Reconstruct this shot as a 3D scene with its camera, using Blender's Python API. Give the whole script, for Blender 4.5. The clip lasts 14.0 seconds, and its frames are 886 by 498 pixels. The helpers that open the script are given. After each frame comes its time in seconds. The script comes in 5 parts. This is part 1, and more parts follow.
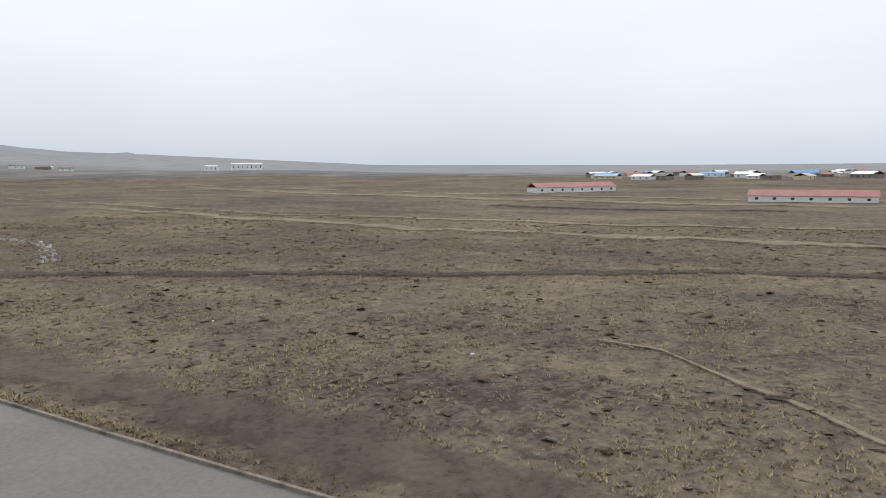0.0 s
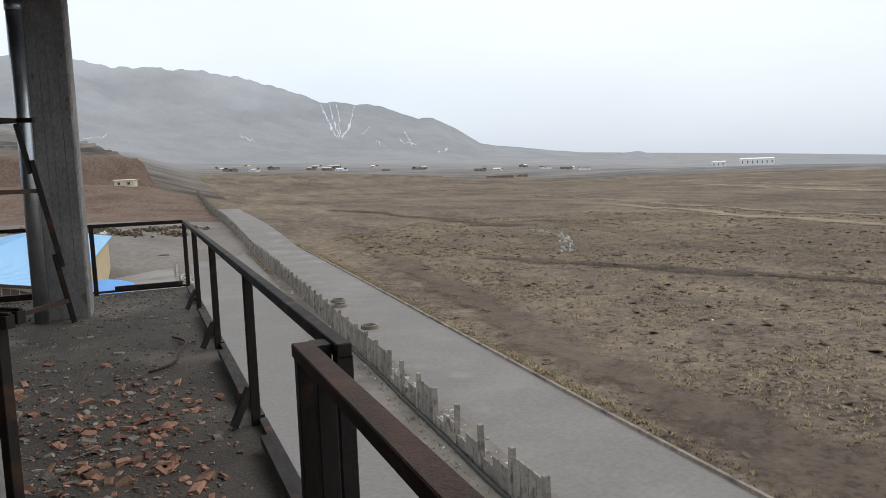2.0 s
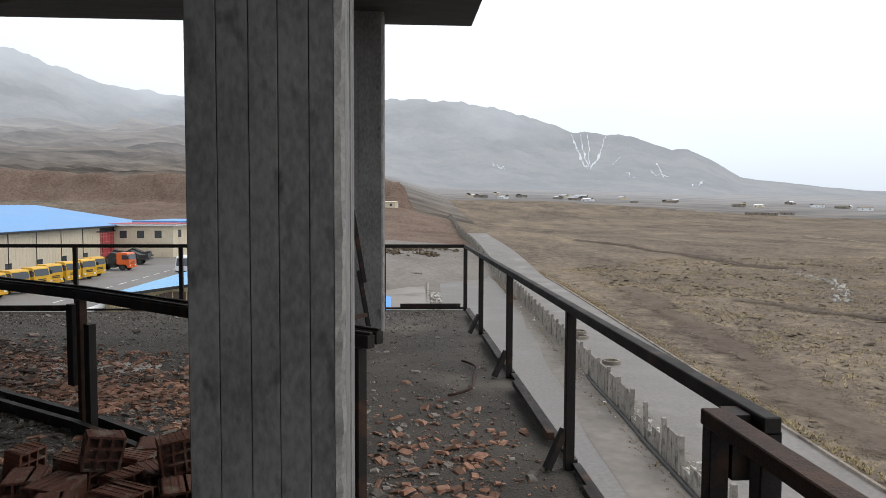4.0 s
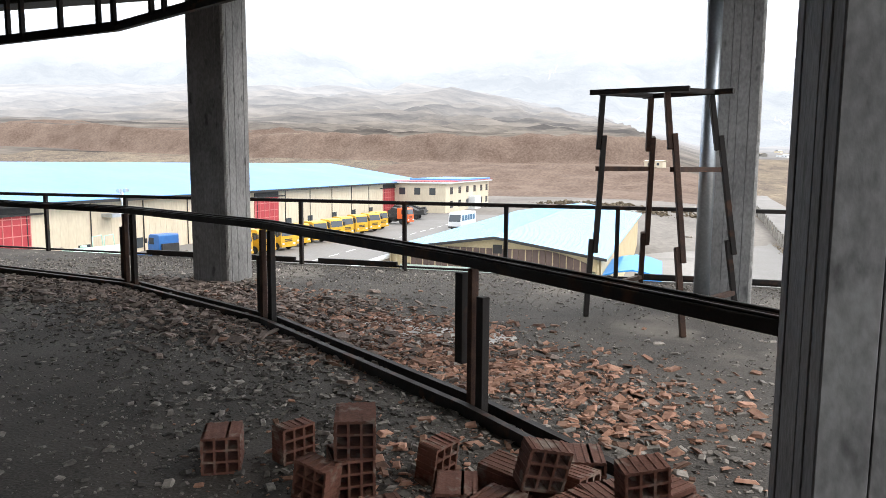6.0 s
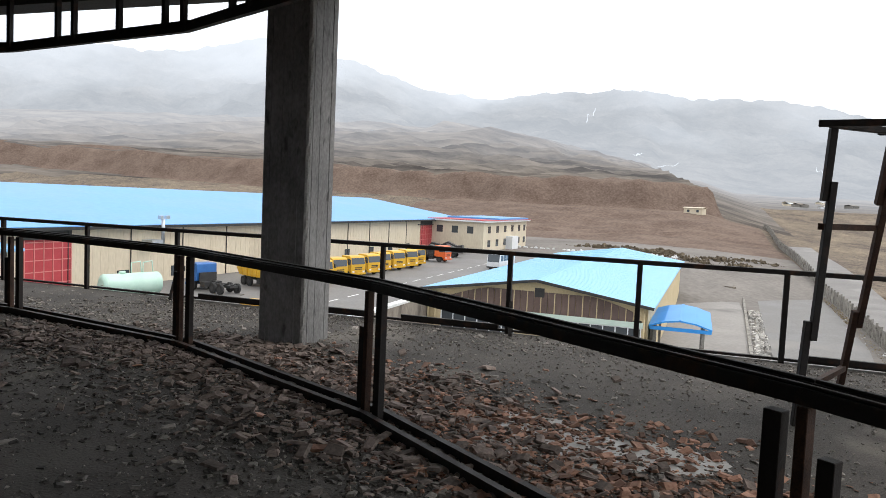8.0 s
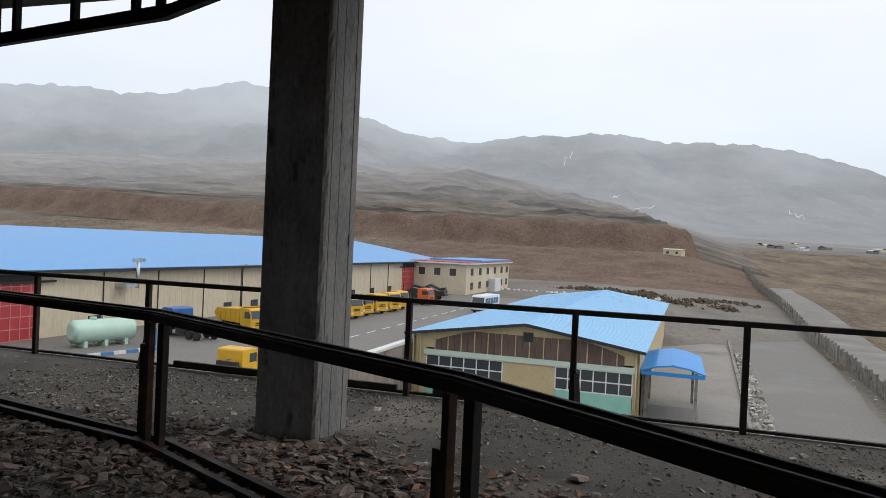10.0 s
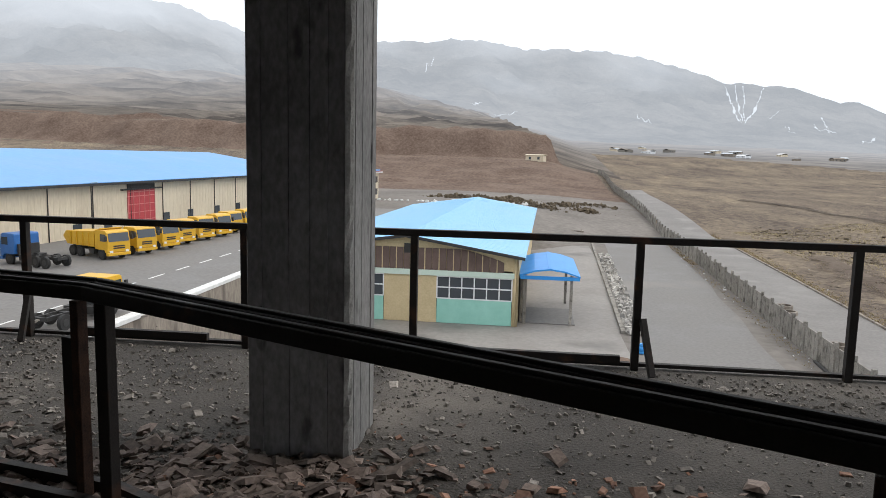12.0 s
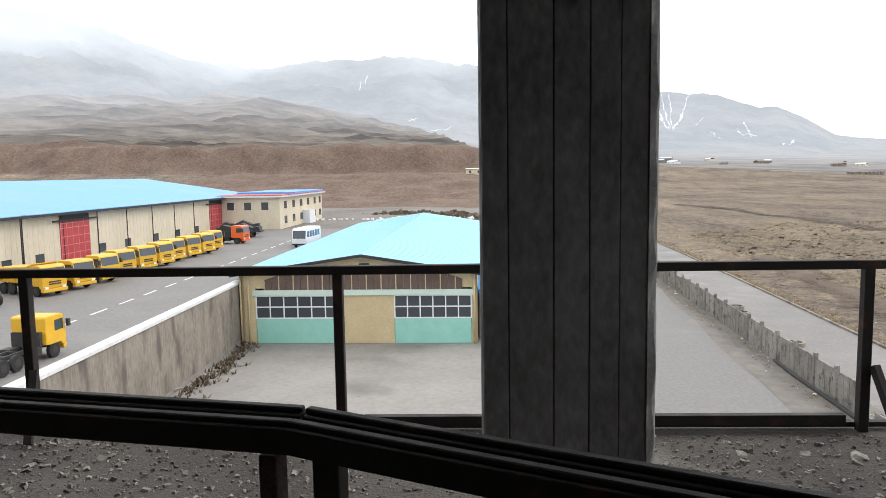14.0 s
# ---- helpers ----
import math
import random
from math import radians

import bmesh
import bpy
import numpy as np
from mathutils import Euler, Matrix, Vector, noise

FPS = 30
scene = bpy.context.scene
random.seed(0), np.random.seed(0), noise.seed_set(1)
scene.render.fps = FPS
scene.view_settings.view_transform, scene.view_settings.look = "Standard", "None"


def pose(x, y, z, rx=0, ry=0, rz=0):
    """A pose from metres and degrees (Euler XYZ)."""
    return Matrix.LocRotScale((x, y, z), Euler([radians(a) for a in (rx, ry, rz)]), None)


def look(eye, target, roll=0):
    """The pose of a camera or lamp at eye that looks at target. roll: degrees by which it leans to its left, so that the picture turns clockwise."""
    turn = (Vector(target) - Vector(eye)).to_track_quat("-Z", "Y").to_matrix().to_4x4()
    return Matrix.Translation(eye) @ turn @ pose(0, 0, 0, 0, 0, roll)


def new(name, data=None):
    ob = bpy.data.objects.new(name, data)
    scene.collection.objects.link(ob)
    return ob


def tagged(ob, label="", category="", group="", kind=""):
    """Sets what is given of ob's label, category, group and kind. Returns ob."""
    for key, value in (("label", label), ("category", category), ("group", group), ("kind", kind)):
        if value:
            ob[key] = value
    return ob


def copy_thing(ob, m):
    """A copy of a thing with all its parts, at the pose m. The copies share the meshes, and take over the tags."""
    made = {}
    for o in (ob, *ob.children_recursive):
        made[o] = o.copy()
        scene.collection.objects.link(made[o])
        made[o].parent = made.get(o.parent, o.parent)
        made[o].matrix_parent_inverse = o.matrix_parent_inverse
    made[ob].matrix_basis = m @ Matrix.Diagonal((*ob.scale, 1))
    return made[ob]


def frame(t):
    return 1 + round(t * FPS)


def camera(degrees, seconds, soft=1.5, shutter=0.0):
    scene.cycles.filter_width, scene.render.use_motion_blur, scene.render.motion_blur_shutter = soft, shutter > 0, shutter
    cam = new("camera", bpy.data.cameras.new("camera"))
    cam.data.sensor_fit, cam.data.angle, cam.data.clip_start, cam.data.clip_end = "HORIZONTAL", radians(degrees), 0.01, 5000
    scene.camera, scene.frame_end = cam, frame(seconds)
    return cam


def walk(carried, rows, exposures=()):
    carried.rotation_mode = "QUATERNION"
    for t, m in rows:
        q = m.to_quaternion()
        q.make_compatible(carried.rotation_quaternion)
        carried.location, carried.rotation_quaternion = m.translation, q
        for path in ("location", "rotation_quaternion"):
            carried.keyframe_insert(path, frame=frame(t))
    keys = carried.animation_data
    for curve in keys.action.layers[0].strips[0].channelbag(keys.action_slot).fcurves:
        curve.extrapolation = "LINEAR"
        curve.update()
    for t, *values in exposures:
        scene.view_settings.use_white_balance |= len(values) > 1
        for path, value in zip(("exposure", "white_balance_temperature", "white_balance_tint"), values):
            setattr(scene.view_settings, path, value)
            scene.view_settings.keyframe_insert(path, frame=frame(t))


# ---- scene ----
cam = camera(63.1, 14.0, soft=0.6)
PATH = [
    (0.0, (0.9, 0.97, 1.61), (2.643, 1.923, 1.377), -0.6),
    (0.5, (0.9, 0.97, 1.61), (2.484, 2.171, 1.388), -0.1),
    (1.0, (0.9, 0.97, 1.61), (2.258, 2.422, 1.399), -0.5),
    (1.5, (0.874, 1.004, 1.629), (1.952, 2.675, 1.417), -1.1),
    (2.0, (0.881, 0.932, 1.638), (1.648, 2.767, 1.428), -2.1),
    (4.5, (0.23, 1.535, 1.677), (0.0, 3.519, 1.557), 1.1),
    (5.0, (0.019, 1.775, 1.623), (-0.555, 3.681, 1.429), 1.1),
    (5.5, (-0.372, 2.026, 1.598), (-0.869, 3.948, 1.354), 2.2),
    (6.0, (-0.778, 2.297, 1.642), (-1.35, 4.199, 1.407), 0.4),
    (6.5, (-1.161, 2.68, 1.679), (-1.728, 4.591, 1.509), 1.3),
    (7.0, (-1.572, 2.97, 1.679), (-2.145, 4.876, 1.485), 2.8),
    (7.5, (-1.979, 3.389, 1.685), (-2.674, 5.258, 1.532), 1.5),
    (8.0, (-2.344, 3.843, 1.669), (-3.004, 5.726, 1.535), 2.6),
    (8.5, (-2.636, 4.321, 1.72), (-3.155, 6.252, 1.672), 0.4),
    (9.0, (-2.918, 4.653, 1.696), (-3.535, 6.555, 1.689), 2.7),
    (11.5, (-4.978, 6.773, 1.655), (-5.508, 8.696, 1.506), 0.32),
    (12.0, (-5.418, 7.085, 1.643), (-5.656, 9.055, 1.39), 1.31),
    (12.5, (-5.8, 7.466, 1.621), (-6.132, 9.426, 1.405), -0.09),
    (13.0, (-6.208, 7.809, 1.577), (-6.508, 9.776, 1.373), 2.18),
    (13.5, (-6.545, 8.113, 1.573), (-6.661, 10.099, 1.363), 1.51),
    (14.0, (-6.943, 8.409, 1.619), (-7.021, 10.396, 1.41), -0.95),
]
walk(cam, [(t, look(eye, target, roll)) for t, eye, target, roll in PATH],
     exposures=[(0.0, 0.02), (2.0, 0.12), (4.5, 0.4), (5.0, 0.7), (5.3, 1.3), (5.5, 1.62), (5.8, 1.55), (6.1, 1.3), (6.5, 0.7), (7.0, 0.72), (7.5, 0.58), (8.0, 0.75), (8.5, 0.46), (9.0, -0.02), (10.2, 0.1), (11.5, 0.42), (12.0, 0.5), (12.5, 0.72), (13.0, 1.15), (13.5, 1.08), (14.0, 0.9)])

# ---------------------------------------------------------------- world and light
world = bpy.data.worlds.new("overcast_sky")
scene.world = world
world.use_nodes = True
wn, wl = world.node_tree.nodes, world.node_tree.links
wn.clear()
SUN_EL, SUN_AZ = radians(48), radians(66)
sky = wn.new("ShaderNodeTexSky")
sky.sky_type = "NISHITA"
sky.sun_disc = False
sky.sun_elevation, sky.sun_rotation = SUN_EL, SUN_AZ
sky.air_density, sky.dust_density, sky.ozone_density = 1.0, 4.0, 1.0
sky_scale = wn.new("ShaderNodeVectorMath"); sky_scale.operation = "SCALE"
sky_scale.inputs["Scale"].default_value = 0.10
wl.new(sky.outputs["Color"], sky_scale.inputs[0])
tc = wn.new("ShaderNodeTexCoord")
mp = wn.new("ShaderNodeMapping"); mp.inputs["Scale"].default_value = (1.0, 1.0, 3.0)
nz = wn.new("ShaderNodeTexNoise"); nz.inputs["Scale"].default_value = 1.6; nz.inputs["Detail"].default_value = 5
wl.new(tc.outputs["Generated"], mp.inputs["Vector"]); wl.new(mp.outputs["Vector"], nz.inputs["Vector"])
sep = wn.new("ShaderNodeSeparateXYZ"); wl.new(tc.outputs["Generated"], sep.inputs[0])
grad = wn.new("ShaderNodeValToRGB")
el = grad.color_ramp.elements
el[0].position, el[0].color = 0.0, (0.68, 0.76, 0.86, 1)
el[1].position, el[1].color = 0.42, (1.04, 1.05, 1.06, 1)
e = el.new(0.16); e.color = (0.87, 0.94, 1.02, 1)
wl.new(sep.outputs["Z"], grad.inputs["Fac"])
cl = wn.new("ShaderNodeValToRGB")
cl.color_ramp.elements[0].position, cl.color_ramp.elements[0].color = 0.3, (0.93, 0.94, 0.95, 1)
cl.color_ramp.elements[1].position, cl.color_ramp.elements[1].color = 0.75, (1.08, 1.08, 1.08, 1)
wl.new(nz.outputs["Fac"], cl.inputs["Fac"])
mul = wn.new("ShaderNodeMix"); mul.data_type = "RGBA"; mul.blend_type = "MULTIPLY"; mul.inputs["Factor"].default_value = 1.0
wl.new(grad.outputs["Color"], mul.inputs["A"]); wl.new(cl.outputs["Color"], mul.inputs["B"])
cloud = wn.new("ShaderNodeMix"); cloud.data_type = "RGBA"; cloud.inputs["Factor"].default_value = 0.85
wl.new(sky_scale.outputs["Vector"], cloud.inputs["A"]); wl.new(mul.outputs["Result"], cloud.inputs["B"])
bg = wn.new("ShaderNodeBackground"); bg.inputs["Strength"].default_value = 1.0
wo = wn.new("ShaderNodeOutputWorld")
wl.new(cloud.outputs["Result"], bg.inputs["Color"]); wl.new(bg.outputs["Background"], wo.inputs["Surface"])

sun_data = bpy.data.lights.new("sun", "SUN")
sun_data.energy, sun_data.angle, sun_data.color = 0.6, radians(25), (1.0, 0.97, 0.93)
sun = new("sun", sun_data)
sdir = Vector((math.sin(SUN_AZ) * math.cos(SUN_EL), math.cos(SUN_AZ) * math.cos(SUN_EL), math.sin(SUN_EL)))
sun.matrix_world = look(sdir * 100, (0, 0, 0))


# ---------------------------------------------------------------- materials
def material(name, c1, c2, scale=3.0, rough=0.8, metal=0.0, bump=0.2, detail=8, fine=40.0, spot=None, spot_at=0.62, spot_scale=1.0,
             island=0.0, random_amount=0.0, stretch=(1, 1, 1), rough2=None, spec=0.5, distance=0.01):
    """Two colours mixed by noise at two scales, with an optional third colour in spots, bump and roughness variation."""
    m = bpy.data.materials.new(name)
    m.use_nodes = True
    n, l = m.node_tree.nodes, m.node_tree.links
    b = n["Principled BSDF"]
    b.inputs["Metallic"].default_value = metal
    b.inputs["Specular IOR Level"].default_value = spec
    geo = n.new("ShaderNodeNewGeometry")
    mapn = n.new("ShaderNodeMapping"); mapn.inputs["Scale"].default_value = stretch
    l.new(geo.outputs["Position"], mapn.inputs["Vector"])
    big = n.new("ShaderNodeTexNoise"); big.inputs["Scale"].default_value = scale; big.inputs["Detail"].default_value = detail
    big.inputs["Roughness"].default_value = 0.65
    l.new(mapn.outputs["Vector"], big.inputs["Vector"])
    sm = n.new("ShaderNodeTexNoise"); sm.inputs["Scale"].default_value = fine; sm.inputs["Detail"].default_value = 4
    l.new(mapn.outputs["Vector"], sm.inputs["Vector"])
    add = n.new("ShaderNodeMath"); add.operation = "MULTIPLY_ADD"; add.inputs[1].default_value = 0.45
    l.new(sm.outputs["Fac"], add.inputs[0])
    half = n.new("ShaderNodeMath"); half.operation = "MULTIPLY"; half.inputs[1].default_value = 0.6
    l.new(big.outputs["Fac"], half.inputs[0]); l.new(half.outputs[0], add.inputs[2])
    ramp = n.new("ShaderNodeValToRGB")
    ramp.color_ramp.elements[0].position, ramp.color_ramp.elements[0].color = 0.38, (*c1, 1)
    ramp.color_ramp.elements[1].position, ramp.color_ramp.elements[1].color = 0.66, (*c2, 1)
    l.new(add.outputs[0], ramp.inputs["Fac"])
    col = ramp.outputs["Color"]
    if spot:
        sp = n.new("ShaderNodeTexNoise"); sp.inputs["Scale"].default_value = spot_scale; sp.inputs["Detail"].default_value = 6
        l.new(mapn.outputs["Vector"], sp.inputs["Vector"])
        sr = n.new("ShaderNodeValToRGB")
        sr.color_ramp.elements[0].position, sr.color_ramp.elements[1].position = spot_at - 0.06, spot_at + 0.06
        l.new(sp.outputs["Fac"], sr.inputs["Fac"])
        mx = n.new("ShaderNodeMix"); mx.data_type = "RGBA"
        l.new(sr.outputs["Color"], mx.inputs["Factor"]); l.new(col, mx.inputs["A"]); mx.inputs["B"].default_value = (*spot, 1)
        col = mx.outputs["Result"]
    if island or random_amount:
        if island:
            src = geo.outputs["Random Per Island"]
        else:
            src = n.new("ShaderNodeObjectInfo").outputs["Random"]
        mr = n.new("ShaderNodeMapRange")
        a = island or random_amount
        mr.inputs["To Min"].default_value, mr.inputs["To Max"].default_value = 1 - a, 1 + a
        l.new(src, mr.inputs["Value"])
        hv = n.new("ShaderNodeHueSaturation")
        l.new(mr.outputs["Result"], hv.inputs["Value"]); l.new(col, hv.inputs["Color"])
        col = hv.outputs["Color"]
    l.new(col, b.inputs["Base Color"])
    rr = n.new("ShaderNodeMapRange")
    rr.inputs["To Min"].default_value, rr.inputs["To Max"].default_value = rough, rough if rough2 is None else rough2
    rr.inputs["From Min"].default_value, rr.inputs["From Max"].default_value = 0.35, 0.65
    l.new(big.outputs["Fac"], rr.inputs["Value"]); l.new(rr.outputs["Result"], b.inputs["Roughness"])
    if bump:
        bp = n.new("ShaderNodeBump"); bp.inputs["Strength"].default_value = bump; bp.inputs["Distance"].default_value = distance
        l.new(add.outputs[0], bp.inputs["Height"]); l.new(bp.outputs["Normal"], b.inputs["Normal"])
    return m


def glass(name, tint=(0.05, 0.06, 0.07)):
    m = bpy.data.materials.new(name)
    m.use_nodes = True
    b = m.node_tree.nodes["Principled BSDF"]
    b.inputs["Base Color"].default_value = (*tint, 1)
    b.inputs["Roughness"].default_value = 0.08
    b.inputs["Specular IOR Level"].default_value = 0.6
    return m


def steppe(name, cols, ragged=False):
    """Dry grass over earth: wide patches, drifts and fine clumps, each at its own size."""
    m = bpy.data.materials.new(name)
    m.use_nodes = True
    n, l = m.node_tree.nodes, m.node_tree.links
    b = n["Principled BSDF"]; b.inputs["Roughness"].default_value = 1.0; b.inputs["Specular IOR Level"].default_value = 0.05
    g = n.new("ShaderNodeNewGeometry")
    total = None
    for scale, weight, det, st in ((0.012, 0.30, 4, (1, 1, 1)), (0.07, 0.32, 5, (1.0, 0.45, 1)), (0.45, 0.36, 6, (1, 1, 1)), (1.7, 0.42, 5, (1, 1, 1))):
        mp_ = n.new("ShaderNodeMapping"); mp_.inputs["Scale"].default_value = st; mp_.inputs["Rotation"].default_value = (0, 0, 0.25)
        l.new(g.outputs["Position"], mp_.inputs["Vector"])
        t = n.new("ShaderNodeTexNoise"); t.inputs["Scale"].default_value = scale; t.inputs["Detail"].default_value = det; t.inputs["Roughness"].default_value = 0.62
        l.new(mp_.outputs["Vector"], t.inputs["Vector"])
        q = n.new("ShaderNodeMath"); q.operation = "MULTIPLY_ADD"; q.inputs[1].default_value = weight
        q.inputs[2].default_value = -0.20 if total is None else 0.0
        l.new(t.outputs["Fac"], q.inputs[0])
        if total is not None:
            l.new(total, q.inputs[2])
        total = q.outputs[0]
    r = n.new("ShaderNodeValToRGB")
    el = r.color_ramp.elements
    el[0].position, el[0].color = 0.39, (*cols[0], 1)
    el[1].position, el[1].color = 0.63, (*cols[3], 1)
    e1 = el.new(0.46); e1.color = (*cols[1], 1)
    e2 = el.new(0.55); e2.color = (*cols[2], 1)
    l.new(total, r.inputs["Fac"]); l.new(r.outputs["Color"], b.inputs["Base Color"])
    bp = n.new("ShaderNodeBump"); bp.inputs["Strength"].default_value = 0.9; bp.inputs["Distance"].default_value = 0.6
    l.new(total, bp.inputs["Height"]); l.new(bp.outputs["Normal"], b.inputs["Normal"])
    if ragged:
        # worn edges: the strip thins out into the field in ragged patches
        at = n.new("ShaderNodeAttribute"); at.attribute_name = "inside"
        w = n.new("ShaderNodeTexNoise"); w.inputs["Scale"].default_value = 0.55; w.inputs["Detail"].default_value = 7; w.inputs["Roughness"].default_value = 0.7
        l.new(g.outputs["Position"], w.inputs["Vector"])
        sm = n.new("ShaderNodeMath"); sm.operation = "MULTIPLY_ADD"; sm.inputs[1].default_value = 0.8
        l.new(at.outputs["Fac"], sm.inputs[0]); l.new(w.outputs["Fac"], sm.inputs[2])
        mr = n.new("ShaderNodeMapRange"); mr.inputs["From Min"].default_value, mr.inputs["From Max"].default_value = 0.68, 1.05
        mr.inputs["To Max"].default_value = 0.78
        l.new(sm.outputs[0], mr.inputs["Value"])
        tr = n.new("ShaderNodeBsdfTransparent"); ms = n.new("ShaderNodeMixShader")
        l.new(mr.outputs["Result"], ms.inputs[0]); l.new(tr.outputs[0], ms.inputs[1]); l.new(b.outputs[0], ms.inputs[2])
        l.new(ms.outputs[0], n["Material Output"].inputs["Surface"])
    return m


CONCRETE = material("board_formed_concrete", (0.14, 0.135, 0.132), (0.28, 0.272, 0.265), 2.6, 0.85, bump=0.6, fine=42, stretch=(1, 1, 0.5), spot=(0.085, 0.082, 0.08), spot_at=0.67, spot_scale=9)
CONCRETE_EDGE = material("rough_concrete_edge", (0.22, 0.21, 0.20), (0.36, 0.35, 0.33), 6, 0.9, bump=0.7, fine=50)
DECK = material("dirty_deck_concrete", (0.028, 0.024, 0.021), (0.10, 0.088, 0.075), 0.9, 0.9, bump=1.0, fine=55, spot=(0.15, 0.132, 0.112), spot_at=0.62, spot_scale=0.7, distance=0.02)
PUDDLE = material("dried_cement_patch", (0.30, 0.285, 0.26), (0.42, 0.40, 0.37), 3, 0.35, bump=0.2, fine=30, rough2=0.75)
# soffit concrete coloured near black so the bay keeps its shade
SLAB = material("shade_darkened_soffit", (0.03, 0.029, 0.028), (0.07, 0.068, 0.066), 1.2, 0.9, bump=0.4, stretch=(1, 6, 1))
STEEL = material("dark_primed_steel", (0.009, 0.007, 0.006), (0.024, 0.018, 0.015), 6, 0.6, metal=0.2, bump=0.3, fine=90, spot=(0.065, 0.028, 0.014), spot_at=0.63, spot_scale=5, rough2=0.8)
RUST = material("rusty_steel", (0.022, 0.012, 0.009), (0.085, 0.04, 0.023), 9, 0.75, metal=0.2, bump=0.4, fine=120)
GALV = material("galvanised_pipe", (0.42, 0.46, 0.50), (0.60, 0.64, 0.68), 4, 0.3, metal=0.9, bump=0.05, rough2=0.5)
CLAY = material("hollow_clay_brick", (0.11, 0.045, 0.030), (0.20, 0.085, 0.058), 7, 0.9, bump=0.5, fine=70, random_amount=0.25, spot=(0.26, 0.20, 0.16), spot_at=0.62, spot_scale=9)
SHARD = material("brick_shards", (0.20, 0.098, 0.064), (0.36, 0.21, 0.145), 8, 0.9, bump=0.4, island=0.6)
GRAVEL = material("gravel_and_mortar_bits", (0.10, 0.09, 0.078), (0.29, 0.26, 0.23), 8, 0.92, bump=0.4, island=0.55)
ASPHALT = material("worn_asphalt", (0.135, 0.128, 0.122), (0.20, 0.19, 0.18), 0.12, 0.55, bump=0.15, fine=3, spot=(0.24, 0.225, 0.205), spot_at=0.64, spot_scale=0.06, rough2=0.9)
YARD = material("dusty_concrete_yard", (0.20, 0.185, 0.17), (0.28, 0.26, 0.24), 0.12, 0.7, bump=0.15, fine=2.5, spot=(0.15, 0.14, 0.13), spot_at=0.62, spot_scale=0.1)
ROADC = material("grey_lane_concrete", (0.15, 0.14, 0.132), (0.215, 0.202, 0.19), 0.15, 0.75, bump=0.2, fine=3, spot=(0.24, 0.228, 0.212), spot_at=0.64, spot_scale=0.16)
WHITE_LINE = material("white_road_paint", (0.55, 0.55, 0.54), (0.78, 0.78, 0.77), 1.5, 0.8, bump=0.1)
CREAM = material("cream_sheet_cladding", (0.55, 0.47, 0.35), (0.66, 0.58, 0.44), 0.25, 0.6, bump=0.1, fine=4, stretch=(1, 1, 0.3))
SAND = material("ochre_plaster", (0.48, 0.38, 0.22), (0.60, 0.49, 0.30), 0.5, 0.8, bump=0.15, fine=6)
BLUE_ROOF = material("blue_sheet_roof", (0.075, 0.28, 0.62), (0.11, 0.35, 0.71), 0.08, 0.36, bump=0.05, fine=1.5, rough2=0.45)
PALE_ROOF = material("pale_blue_sheet_roof", (0.20, 0.47, 0.77), (0.26, 0.54, 0.83), 0.08, 0.38, bump=0.05, fine=1.5, rough2=0.5)
SHED_BLUE = material("bright_blue_canopy", (0.02, 0.23, 0.64), (0.04, 0.31, 0.76), 0.5, 0.4, bump=0.05)
RED = material("red_door_paint", (0.36, 0.03, 0.04), (0.48, 0.055, 0.065), 0.8, 0.5, bump=0.1)
TURQ = material("turquoise_paint", (0.24, 0.52, 0.44), (0.32, 0.62, 0.53), 0.8, 0.55, bump=0.1)
PALEGREEN = material("pale_green_trim", (0.50, 0.62, 0.54), (0.60, 0.70, 0.62), 1, 0.6, bump=0.1)
BROWN = material("brown_gable_panel", (0.085, 0.055, 0.045), (0.15, 0.10, 0.085), 0.6, 0.6, bump=0.2)
RETAIN = material("stained_retaining_wall", (0.16, 0.135, 0.11), (0.31, 0.27, 0.225), 0.5, 0.9, bump=0.6, fine=5, stretch=(1, 1, 0.35), spot=(0.12, 0.10, 0.085), spot_at=0.58, spot_scale=0.6, distance=0.05)
PRECAST = material("precast_fence_concrete", (0.15, 0.138, 0.12), (0.31, 0.29, 0.26), 0.8, 0.9, bump=0.4, fine=8, random_amount=0.2, spot=(0.10, 0.09, 0.078), spot_at=0.6, spot_scale=1.4)
YELLOW = material("yellow_truck_paint", (0.60, 0.33, 0.015), (0.72, 0.42, 0.03), 1.2, 0.4, bump=0.03, random_amount=0.08)
ORANGE = material("orange_truck_paint", (0.62, 0.10, 0.02), (0.75, 0.15, 0.03), 1.2, 0.4, bump=0.03)
BLUE = material("blue_truck_paint", (0.02, 0.10, 0.32), (0.03, 0.15, 0.42), 1.2, 0.4, bump=0.03)
WHITE = material("white_vehicle_paint", (0.66, 0.68, 0.70), (0.78, 0.79, 0.80), 1.2, 0.4, bump=0.02)
BLACK = material("black_chassis", (0.015, 0.015, 0.016), (0.04, 0.038, 0.036), 2, 0.6, bump=0.1)
TYRE = material("tyre_rubber", (0.012, 0.012, 0.012), (0.03, 0.029, 0.028), 4, 0.85, bump=0.2)
TANK = material("mint_green_tank_paint", (0.40, 0.60, 0.50), (0.52, 0.70, 0.60), 0.8, 0.4, bump=0.05)
BLUE_KERB = material("blue_kerb_paint", (0.05, 0.16, 0.36), (0.09, 0.24, 0.46), 3, 0.7, bump=0.1)
GLASS = glass("dark_window_glass")
FIELD = steppe("dry_steppe_grass", [(0.082, 0.067, 0.058), (0.142, 0.116, 0.095), (0.208, 0.170, 0.130), (0.30, 0.245, 0.170)])
